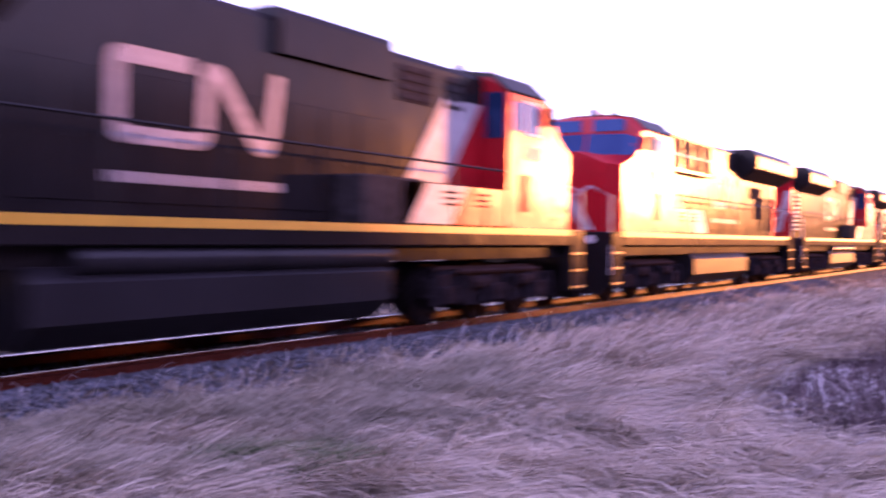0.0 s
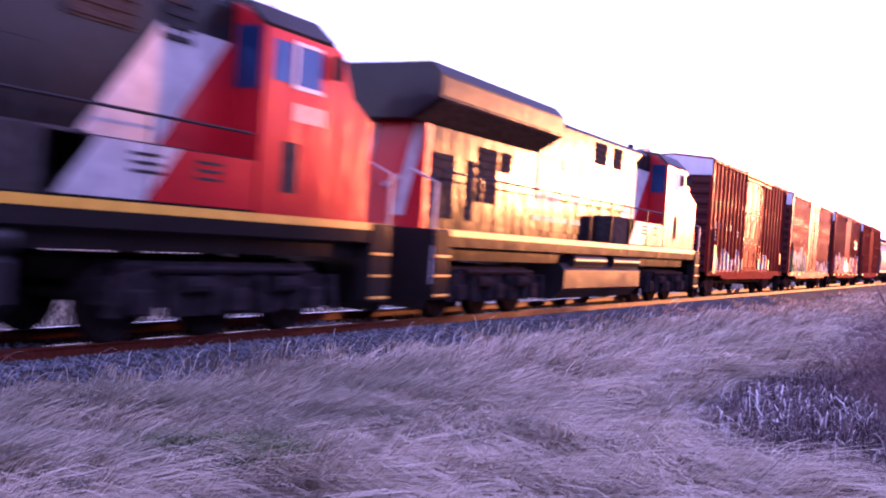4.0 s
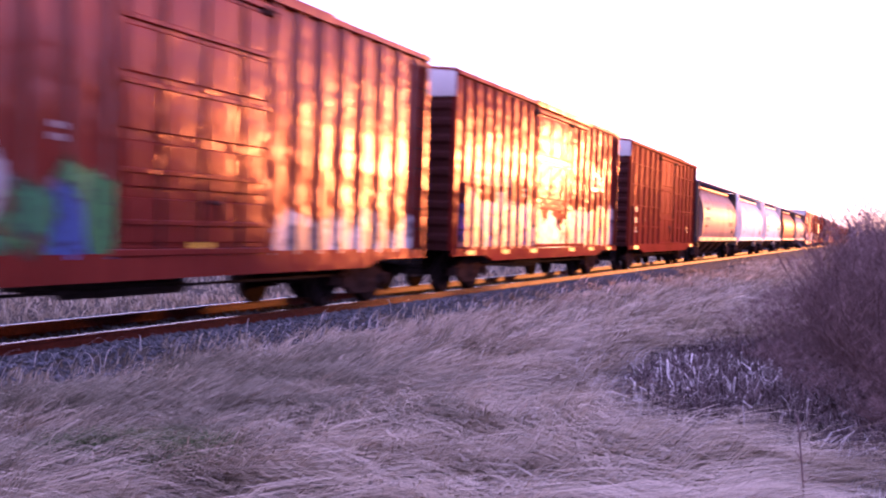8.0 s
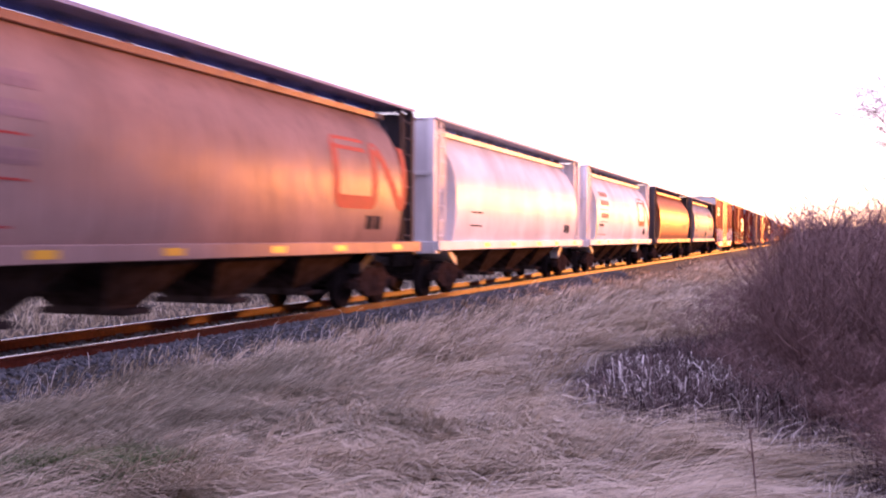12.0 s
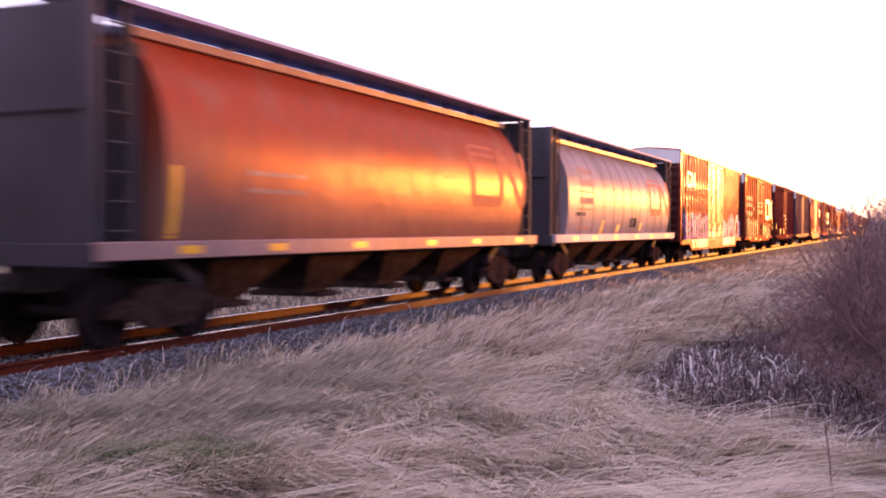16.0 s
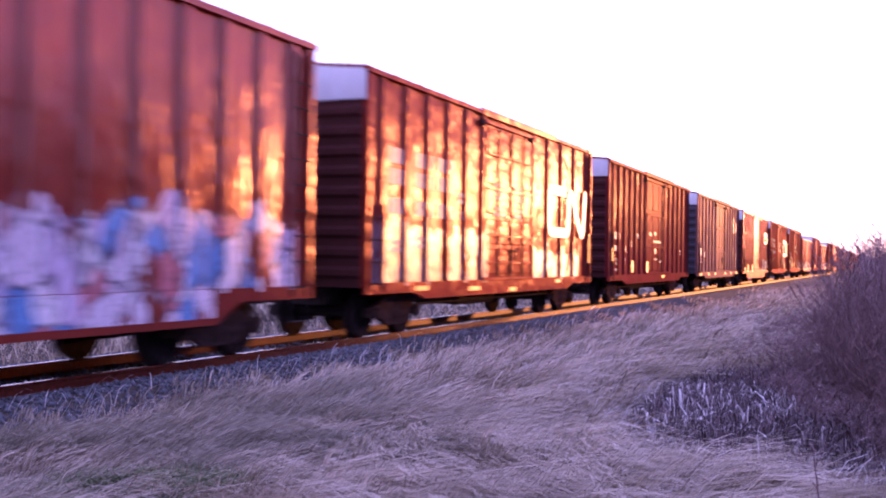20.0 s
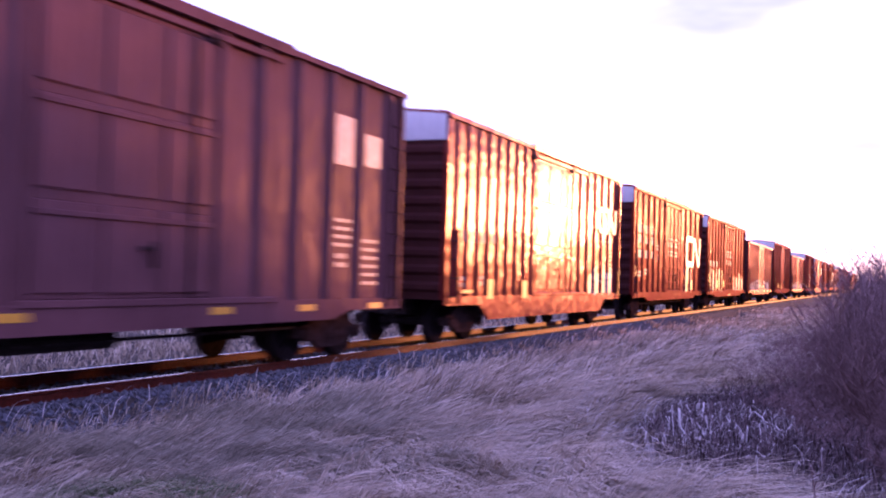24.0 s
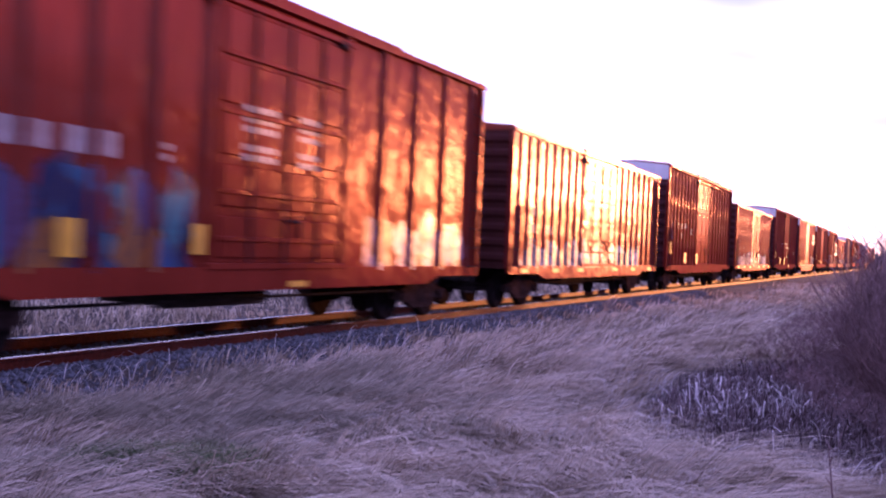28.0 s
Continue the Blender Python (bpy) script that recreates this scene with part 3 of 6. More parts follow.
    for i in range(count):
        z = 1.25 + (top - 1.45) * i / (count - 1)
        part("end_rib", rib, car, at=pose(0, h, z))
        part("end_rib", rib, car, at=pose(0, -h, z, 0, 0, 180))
    post = slab("corner_post", mat, -0.05, 0.05, -0.09, 0.09, 1.06, eave - 0.08, c=0.015)
    for sx in (-1, 1):
        for sy in (-1, 1):
            part("corner_post", post, car, at=pose(1.44 * sx, (h - 0.09) * sy, 0))
    # ribs on the sides
    left, right = spec.get("ribs", (5, 4))
    def side_rib():
        w = spec.get("ribw", 0.085)
        return Geo().prism([(1.42, -w * 1.1), (1.495, -w * 0.6), (1.495, w * 0.6), (1.42, w * 1.1)], 1.06, eave - 0.09, "z").mesh("side_rib", paintm)
    rm = cached(("side_rib", mat, eave, spec.get("ribw", 0.085)), side_rib)
    ys = [-h + 0.62 + (d0 - 0.16 + h - 0.62) * i / left for i in range(left + 1)] + [d1 + 0.16 + (h - 0.62 - d1 - 0.16) * i / right for i in range(right + 1)]
    for y in ys:
        part("side_rib", rm, car, at=pose(0, y, 0))
        part("side_rib", rm, car, at=pose(0, -y, 0, 0, 0, 180))
    if spec.get("girts"):
        for k, z in enumerate((1.75, 2.55, 3.35, 4.15)):
            for a, b in ((-h + 0.1, d0 - 0.1), (d1 + 0.1, h - 0.1)):
                gm = slab("side_girt", mat, 1.42, 1.468, a, b, z - 0.035, z + 0.035, c=0.008)
                part("side_girt", gm, car)
                part("side_girt", gm, car, at=TURNED)
    # doors
    plug = spec.get("plug", False)
    dm = spec.get("doormat", mat)
    dz0, dz1 = 1.12, eave - 0.26
    for turn in (None, TURNED):
        a, b = (d0, d1)
        door = part("door", slab("door", dm, 1.42, 1.455, a, b, dz0, dz1, c=0.008), car, at=turn)
        rows, cols = (5, 2) if plug else (3, 3)
        pz, py = (dz1 - dz0) / rows, (b - a) / cols
        pm = slab("door_panel", dm, 1.453, 1.482, -py / 2 + 0.06, py / 2 - 0.06, -pz / 2 + 0.06, pz / 2 - 0.06, c=0.02)
        for i in range(rows):
            for j in range(cols):
                part("door_panel", pm, door, at=pose(0, a + py * (j + 0.5), dz0 + pz * (i + 0.5)))
        bar = slab("door_bar", dm, 1.47, 1.51, a + 0.05, b - 0.05, -0.035, 0.035, c=0.01)
        for z in ((1.45, 2.1, 3.2, 4.0) if plug else (2.1, 3.35)):
            part("door_bar", bar, door, at=pose(0, 0, z))
        rod = cached(("lock_rod", eave), lambda: Geo().tube([(1.515, 0, dz0), (1.515, 0, dz1)], 0.022, 6).mesh("lock_rod", M["frame"]))
        for y in ((a + 0.75, b - 0.75, 0.0) if plug else (b - 0.5,)):
            part("lock_rod", rod, door, at=pose(0, y, 0))
        part("door_handle", cached("door_handle", lambda: Geo().box(1.51, 1.54, -0.16, 0.1, 1.72, 1.77, 0.01).box(1.51, 1.545, 0.05, 0.11, 1.5, 1.84, 0.01).mesh("door_handle", M["frame"])), door, at=pose(0, (a + b) / 2 + 0.3, 0))
        for z in (dz0 - 0.05, dz1 + 0.05):
            part("door_rail", slab("door_rail", dm, 1.42, 1.52, a - 0.2, b + (1.6 if not plug else 0.2), z - 0.045, z + 0.045, c=0.01), car, at=turn)
        part("door_hood", cached(("door_hood", dm, d0, d1, eave, L), lambda: Geo().prism([(1.44, eave - 0.09), (1.535, eave - 0.09), (1.54, eave + 0.05), (1.46, eave + 0.095), (1.44, eave + 0.02)], a - 0.35, min(b + 1.9, h - 0.45)).mesh("door_hood", M[dm])), car, at=turn)
        for y in (a - 0.3, b - 0.1):
            part("track_bracket", slab("track_bracket", "frame", 1.45, 1.55, -0.08, 0.08, eave - 0.34, eave - 0.2, c=0.02), car, at=pose(0, y, 0) if turn is None else turn @ pose(0, y, 0))
    # ladders and grab irons at the corners
    rung = cached("rung", lambda: Geo().tube([(1.47, -0.22, 0), (1.54, -0.22, 0), (1.54, 0.22, 0), (1.47, 0.22, 0)], 0.014, 5).mesh("rung", M["frame"]))
    for y, tall in ((h - 0.4, True), (-h + 0.4, False)):
        for turn in (0, 180):
            lad = part("ladder", cached(("ladder", tall, eave), lambda: Geo().box(1.49, 1.515, -0.24, -0.20, 0.9, eave - 0.2 if tall else 2.5).box(1.49, 1.515, 0.20, 0.24, 0.9, eave - 0.2 if tall else 2.5).mesh("ladder", M["frame"])), car, at=pose(0, 0, 0, 0, 0, turn) @ pose(0, y, 0))
            for k in range(9 if tall else 4):
                part("rung", rung, lad, at=pose(0, 0, 1.05 + 0.4 * k))
    part("stirrup_step", cached(("stirrup", L), lambda: Geo().tube([(1.46, h - 0.2, 0.9), (1.46, h - 0.2, 0.5), (1.46, h - 0.6, 0.5), (1.46, h - 0.6, 0.9)], 0.018, 5).mesh("stirrup_step", M["dark"])), car)
    part("brake_wheel", cached(("brake_wheel", L), lambda: Geo().tube([(0.55 + 0.26 * math.cos(t * math.pi / 6), h + 0.16, 2.7 + 0.26 * math.sin(t * math.pi / 6)) for t in range(13)], 0.02, 5).tube([(0.55, h, 2.7), (0.55, h + 0.17, 2.7)], 0.03, 6).mesh("brake_wheel", M["frame"])), car)
    # markings
    if spec.get("yellow") is not None:
        for y, z, w, hh in spec["yellow"]:
            part("reflector", slab("reflector", "yellow", 1.4965, 1.500, -w / 2, w / 2, -hh / 2, hh / 2, c=0), car, "yellow reflective strip", pose(0, y, z))
    if spec.get("letters"):
        lettering(car, spec["letters"], 1.4255, "faded white bar of lettering")
    if spec.get("doorletters"):
        lettering(car, spec["doorletters"], 1.4835, "faded white bar of lettering on the door")
    if spec.get("ribletters"):
        lettering(car, spec["ribletters"], 1.4965, "faded white bar of lettering")
    if spec.get("emblem"):
        y, z, s = spec["emblem"]
        emblem(car, y, z, s, 1.497, M["cream"], "white winding band of the emblem")
    for k, (y0, y1, z1, gm) in enumerate(spec.get("graffiti", ())):
        def tag():
            # one sheet of paint that follows the plates and wraps over ribs and door
            rnd = random.Random(int(y0 * 10) + k + 7)
            g = Geo()
            run = []
            marks = sorted(set([y0, y1] + [e for y in ys for e in (y - 0.085, y - 0.05, y + 0.05, y + 0.085) if y0 < e < y1] + [e for e in (d0, d1) if y0 < e < y1]))
            for y in marks:
                on = any(abs(y - r) < 0.06 for r in ys) or d0 <= y <= d1
                run.append((y, 1.5 if on else 1.4245))
            for y, x in run:
                zt = z1 + 0.25 + rnd.uniform(-0.1, 0.1)
                for z in (1.0, 1.0 + (zt - 1.0) * 0.5, zt):
                    g.v.append((x, y, z))
            for i in range(len(run) - 1):
                for j in (0, 1):
                    o = 3 * i + j
                    g.f.append((o, o + 3, o + 4, o + 1))
            return g.mesh("graffiti", gm)
        part("graffiti", tag(), car, spec.get("tags", "sprayed lettering in several colours"))
    for y0, y1, z0, gm in spec.get("sillspray", ()):
        g = Geo()
        strip_plate(g, y0, y1, z0, 1.055, 1.4955, 0, 1, 0.002)
        part("graffiti", g.mesh("graffiti", gm), car, "sprayed paint running down over the sill")
    for s in (-1, 1):
        truck(car, s * (h - 2.0))
        coupler(car, s * (h - 0.05), s < 0)
    part("brake_rigging", slab("brake_rigging", "dark", -0.9, 0.9, -1.4, 0.6, 0.45, 0.7, c=0.08), car)
    return car


# ---- covered hoppers ----
HOPPER_SIDE = [(1.36, 1.30), (1.42, 1.45), (1.47, 1.75), (1.505, 2.15), (1.51, 2.55), (1.47, 2.95), (1.37, 3.30), (1.21, 3.62), (1.03, 3.88), (0.86, 4.08)]


def hopper_x(z):
    for (x0, z0), (x1, z1) in zip(HOPPER_SIDE, HOPPER_SIDE[1:]):
        if z <= z1:
            return x0 + (x1 - x0) * (z - z0) / (z1 - z0) + 0.004
    return HOPPER_SIDE[-1][0]


def hopper(spec):
    L, mat = spec.get("L", 16.0), spec["mat"]
    h = L / 2
    trim, deck = spec.get("trim", "greyh"), spec.get("deck", "deck")
    car = tagged(new("covered_hopper"), spec["label"], "hopper car", "cars of the freight train")

    def shell():
        prof = HOPPER_SIDE + [(-x, z) for x, z in reversed(HOPPER_SIDE)]
        g = Geo().prism(prof, -h + 1.2, h - 1.2)
        return g.mesh("tank_body", M[mat], True)
    part("tank_body", cached(("tank_body", mat, L), shell), car)
    # sheets that slope down from the body's ends
    slope = cached(("slope_sheet", trim, L), lambda: Geo().prism([(h - 1.23, 3.9), (h - 1.23, 1.5), (h - 2.4, 0.9), (h - 2.4, 0.7), (h - 1.1, 1.42), (h - 1.1, 3.9)], -1.1, 1.1, "x").mesh("slope_sheet", M[trim]))
    wall = slab("end_wall", trim, -1.2, 1.2, h - 0.14, h - 0.09, 1.36, 4.28, c=0.005)
    post = slab("end_post", trim, 1.16, 1.34, h - 0.2, h - 0.04, 1.36, 4.3, c=0.02)
    mid = slab("end_brace", trim, -1.3, 1.3, h - 0.09, h - 0.03, 2.95, 3.05, c=0.01)
    beam = slab("end_beam", trim, -1.4, 1.4, h - 0.3, h, 1.06, 1.36, c=0.02)
    inner = slab("inner_post", trim, 1.2, 1.3, h - 0.75, h - 0.65, 1.36, 4.3, c=0.015)
    lad = cached(("hopper_ladder", trim, L), lambda: Geo().box(1.345, 1.375, h - 0.75, h - 0.71, 1.2, 4.1).box(1.345, 1.375, h - 0.3, h - 0.26, 1.2, 4.1).mesh("ladder", M[trim]))
    rung = cached(("hopper_rung", trim), lambda: Geo().tube([(1.37, -0.22, 0), (1.37, 0.22, 0)], 0.016, 5).mesh("rung", M[trim]))
    for turn in (0, 180):
        t = pose(0, 0, 0, 0, 0, turn)
        flip = pose(0, 0, 0) if turn == 0 else t
        part("slope_sheet", slope, car, at=flip)
        part("end_wall", wall, car, at=flip)
        part("end_brace", mid, car, at=flip)
        part("end_beam", beam, car, at=flip)
        for sx in (0, -2.5):
            part("end_post", post, car, at=flip @ pose(sx, 0, 0))
            part("inner_post", inner, car, at=flip @ pose(sx, 0, 0))
        ld = part("ladder", lad, car, at=flip)
        for k in range(8):
            part("rung", rung, ld, at=pose(0, h - 0.505, 1.5 + 0.36 * k))
    lad2 = cached(("hopper_ladder2", trim, L), lambda: Geo().box(1.345, 1.375, -h + 0.26, -h + 0.3, 1.2, 4.1).box(1.345, 1.375, -h + 0.71, -h + 0.75, 1.2, 4.1).mesh("ladder", M[trim]))
    ld = part("ladder", lad2, car)
    for k in range(8):
        part("rung", rung, ld, at=pose(0, -h + 0.505, 1.5 + 0.36 * k))
    sm = slab("side_sill", spec.get("sill", mat if mat != "orange" else "beige"), 1.3, 1.5, -h + 0.02, h - 0.02, 1.14, 1.37, c=0.012)
    part("side_sill", sm, car)
    part("side_sill", sm, car, at=TURNED)
    # roof deck, walkway and hatches
    def roof():
        g = Geo().prism([(-0.88, 4.06), (-0.88, 4.14), (0, 4.2), (0.88, 4.14), (0.88, 4.06)], -h + 1.1, h - 1.1)
        return g.mesh("roof", M[deck])
    part("roof", cached(("hroof", deck, L), roof), car)
    for s in (0, 1):
        part("walkway", slab("walkway", deck, 0.45, 1.36, -h + 0.05, h - 0.05, 4.31, 4.345, c=0.006), car, at=TURNED if s else None)
        part("walkway_edge", slab("walkway_edge", deck, 1.36, 1.385, -h + 0.05, h - 0.05, 4.30, 4.36, c=0.004), car, at=TURNED if s else None)
        part("roof_flange", slab("roof_flange", spec.get("flange", mat if mat not in ("orange",) else "beige"), 0.84, 1.0, -h + 1.15, h - 1.15, 4.03, 4.15, c=0.008), car, "pale flange along the roof edge", TURNED if s else None)
    bracket = slab("walkway_bracket", deck, 0.7, 0.9, -0.03, 0.03, 4.12, 4.31, c=0.008)
    hatch = cached("hatch", lambda: Geo().tube([(0, 0, 4.15), (0, 0, 4.27), (0, 0, 4.31)], [0.34, 0.34, 0.24], 16).box(-0.42, 0.42, -0.04, 0.04, 4.28, 4.32).mesh("hatch", M["greyh"]))
    for i in range(10):
        y = -h + 1.8 + (L - 3.6) * i / 9
        part("hatch", hatch, car, at=pose(0, y, 0))
        part("walkway_bracket", bracket, car, at=pose(0, y + 0.3, 0))
    # discharge gates below
    def gate():
        g = Geo()
        o = len(g.v)
        for (wx, wy, z) in ((1.25, 1.35, 1.3), (0.5, 0.42, 0.46), (0.5, 0.42, 0.36)):
            g.v += [(-wx, -wy, z), (wx, -wy, z), (wx, wy, z), (-wx, wy, z)]
        for r in (0, 4):
            for i in range(4):
                j = (i + 1) % 4
                g.f.append((o + r + i, o + r + j, o + r + 4 + j, o + r + 4 + i))
        g.f += [(o, o + 1, o + 2, o + 3), (o + 8, o + 9, o + 10, o + 11)]
        g.box(-0.75, 0.75, -0.35, 0.35, 0.33, 0.42, 0.02)
        return g.mesh("discharge_gate", M[spec.get("gate", "gate")])
    gm = cached(("gate", spec.get("gate", "gate")), gate)
    for i in range(4):
        part("discharge_gate", gm, car, at=pose(0, (i - 1.5) * 2.78, 0))
    part("centre_sill", slab("centre_sill", "dark", -0.25, 0.25, -h + 0.2, h - 0.2, 0.72, 1.06, c=0.02), car)
    for y in spec.get("bands", ()):
        def band():
            pr = [(x + 0.012, z) for x, z in HOPPER_SIDE] + [(-x - 0.012, z) for x, z in reversed(HOPPER_SIDE)]
            return Geo().prism(pr, -0.035, 0.035).mesh("body_band", M[mat], True)
        part("body_band", cached(("band", mat), band), car, at=pose(0, y, 0))
    for y in spec.get("yellow", ()):
        part("reflector", slab("reflector", "yellow", 1.5005, 1.504, -0.24, 0.24, 1.2, 1.31, c=0), car, "yellow reflective strip", pose(0, y, 0))
    if spec.get("stripe"):
        for y in spec["stripe"]:
            g = Geo()
            strip_plate(g, y, y + 0.14, 1.4, 2.35, hopper_x, 0, 5)
            part("reflector", g.mesh("reflector", M["yellow"]), car, "yellow upright strip")
    for y, z0, z1, lean in spec.get("slants", ()):
        g = Geo()
        strip_plate(g, y, y + 0.26, z0, z1, hopper_x, lean, 4)
        part("reflector", g.mesh("reflector", M["yellow"]), car, "slanting yellow reflector patch")
    if spec.get("emblem"):
        y, z, s, em = spec["emblem"]
        emblem(car, y, z, s, hopper_x, M[em], "worn red winding band of the emblem")
    for rows, lm in spec.get("letters", ()):
        lettering_curved(car, rows, lm)
    for s in (-1, 1):
        truck(car, s * (h - 1.75))
        coupler(car, s * (h - 0.1), s < 0)
    return car


def lettering_curved(car, rows, mat):
    for y, z, w, hh, k in rows:
        me = cached(("curved", mat, z, w, hh, k), lambda: strip_plate(Geo(), 0, w / k * 0.8, z, z + hh, hopper_x, 0, 2).mesh("letter", M[mat]))
        for i in range(k):
            part("letter", me, car, "faint unreadable bar of lettering", pose(0, y + i * w / k, 0))

# ---- locomotives ----
def loco_truck(parent, y):
    t = part("truck", slab("loco_bolster", "soot", -1.1, 1.1, -1.9, 1.9, 0.7, 1.0, c=0.05), parent, at=pose(0, y, 0))

    def frame_mesh():
        g = Geo()
        g.prism([(-2.35, 0.5), (-2.35, 0.78), (-1.5, 0.95), (1.5, 0.95), (2.35, 0.78), (2.35, 0.5), (1.3, 0.45), (0.9, 0.32), (-0.9, 0.32), (-1.3, 0.45)], 1.08, 1.24, "x")
        for yy in (-1.75, 0, 1.75):
            g.box(1.2, 1.36, yy - 0.2, yy + 0.2, 0.36, 0.68, 0.03)
            g.tube([(1.30, yy - 0.5, 0.35), (1.30, yy - 0.42, 0.85)], 0.09, 8)
            g.tube([(1.30, yy + 0.5, 0.35), (1.30, yy + 0.42, 0.85)], 0.09, 8)
        g.tube([(1.32, -1.6, 0.92), (1.32, 1.6, 0.92)], 0.05, 6)
        for yy in (-1.1, 0.75):
            g.tube([(1.3, yy, 0.72), (1.3, yy + 0.5, 0.72)], 0.12, 10)
        return g.mesh("side_frame", M["soot"])
    sf = cached("loco_side_frame", frame_mesh)
    part("side_frame", sf, t)
    part("side_frame", sf, t, at=TURNED)
    for yy in (-1.75, 0, 1.75):
        part("wheelset", wheelset_mesh(0.52), t, "steel wheels on one axle", pose(0, yy, 0.52))


def wedge_hood(a, b, w, z0, z1, r=0.12):
    """A hood with shoulders rounded off, from a to b along y."""
    return Geo().prism([(-w, z0), (w, z0), (w, z1 - r), (w - r * 0.35, z1 - r * 0.3), (w - r * 1.1, z1), (-w + r * 1.1, z1), (-w + r * 0.35, z1 - r * 0.3), (-w, z1 - r)], a, b)


def locomotive(kind, label):
    """The cab faces +y; the rear end, with the radiators, is at -y."""
    emd = kind == "a"
    L = 20.4 if emd else 19.1
    h = L / 2
    Y = lambda u: u - h
    eng = tagged(new("diesel_locomotive"), label, "locomotive", "locomotives of the train")
    deck = 1.68
    part("underframe", cached(("lu", kind), lambda: Geo().box(-1.45, 1.45, -h, h, 1.36, deck, 0.02).box(-1.2, 1.2, -h + 0.5, h - 0.5, 1.12, 1.37).mesh("underframe", M["black"])), eng)
    stripe = slab("sill_stripe", "yellow", 1.45, 1.458, -h + 0.02, h - 0.02, deck - 0.11, deck + 0.005, c=0)
    for turn in (None, TURNED):
        part("sill_stripe", stripe, eng, "yellow stripe along the walkway", turn)
    # tank and reservoirs
    t0, t1 = (-3.6, 2.9) if emd else (-2.9, 3.0)
    part("fuel_tank", cached(("tank", kind), lambda: Geo().prism([(-1.4, 0.55), (-1.1, 0.28), (1.1, 0.28), (1.4, 0.55), (1.4, 0.98), (1.25, 1.14), (-1.25, 1.14), (-1.4, 0.98)], t0, t1).mesh("fuel_tank", M["tank"])), eng)
    res = cached(("res", kind), lambda: Geo().tube([(1.27, t0 + 0.6, 1.21), (1.27, 0.0, 1.21)], 0.17, 14).mesh("air_reservoir", M["tank"], True))
    for y in (0.0, 2.9):
        part("air_reservoir", res, eng, at=pose(0, y, 0))
    # long hood
    hw = 0.86
    c0 = 16.9 if emd else 14.7          # rear of the cab
    n0 = 19.0 if emd else 17.3          # rear of the nose
    zt = 4.52
    part("hood", cached(("hood", kind), lambda: wedge_hood(Y(0.75), Y(c0), hw, deck, zt).mesh("hood", M["black"])), eng)
    part("hood_end", cached(("hood_end", kind), lambda: wedge_hood(Y(0.55), Y(0.755), hw, deck, zt).mesh("hood_end", M["red"])), eng, "red rear face of the hood")
    for y in (-0.5, 0.5):
        part("end_stripe", cached(("end_stripe", kind, y), lambda: Geo().prism([(y - 0.28, 1.9), (y - 0.02, 1.9), (y + 0.35, 3.6), (y + 0.09, 3.6)], Y(0.54), Y(0.549)).mesh("end_stripe", M["slash"])), eng, "white diagonal stripe")
    part("number_board", cached(("nbr", kind), lambda: Geo().box(-0.55, 0.55, Y(0.5), Y(0.55), 3.95, 4.2, 0.01).mesh("number_board", M["glass"])), eng)
    part("headlight", cached(("hlr", kind), lambda: Geo().tube([(0.12, Y(0.5), 3.75), (0.12, Y(0.56), 3.75)], 0.09, 12).tube([(-0.12, Y(0.5), 3.75), (-0.12, Y(0.56), 3.75)], 0.09, 12).mesh("headlight", M["lens"], True)), eng)
    # flared radiator
    f0, f1 = (1.3, 6.6) if emd else (-0.15, 5.8)
    part("radiator", cached(("rad", kind), lambda: Geo().prism([(-0.88, 3.62), (-1.46, 3.98), (-1.46, 4.40), (-1.25, 4.62), (1.25, 4.62), (1.46, 4.40), (1.46, 3.98), (0.88, 3.62)], Y(f0), Y(f1)).mesh("radiator", M["black"])), eng, "black radiator wings wider than the hood")
    for side in (1, -1):
        part("radiator_grille", cached(("core", kind, side), lambda: Geo().prism([(side * 0.90, 3.63), (side * 1.44, 3.965), (side * 1.45, 3.95), (side * 0.91, 3.615)], Y(f0 + 0.2), Y(f1 - 0.2)).mesh("radiator_grille", M["dark"])), eng)
        part("radiator_edge", cached(("edge", kind, side), lambda: Geo().box(min(side * 1.46, side * 1.475), max(side * 1.46, side * 1.475), Y(f0) + 0.05, Y(f1) - 0.05, 4.02, 4.36, 0.004).mesh("radiator_edge", M["tank"])), eng)
    fan = cached(("fan", kind), lambda: Geo().tube([(0, 0, 4.6), (0, 0, 4.68)], 0.62, 20).tube([(0, 0, 4.66), (0, 0, 4.70)], 0.16, 10).mesh("fan", M["tank"]))
    for k in range(3):
        part("fan", fan, eng, at=pose(0, Y(f0 + 1.1 + 1.5 * k), 0))
    # doors and grilles along the hood
    u = f1 + 0.35
    while u < c0 - 3.2:
        dm = slab("hood_door", "black", hw, hw + 0.018, -0.38, 0.38, 1.85, 3.35, c=0.008)
        for turn in (0, 180):
            yy = Y(u + 0.3)
            d = part("hood_door", dm, eng, at=pose(0, yy if turn == 0 else yy, 0) if turn == 0 else pose(0, yy, 0, 0, 0, 180))
            part("latch", slab("latch", "tank", hw + 0.018, hw + 0.04, 0.26, 0.31, -0.06, 0.06, c=0.004), d, at=pose(0, 0, 2.6))
        u += 0.86
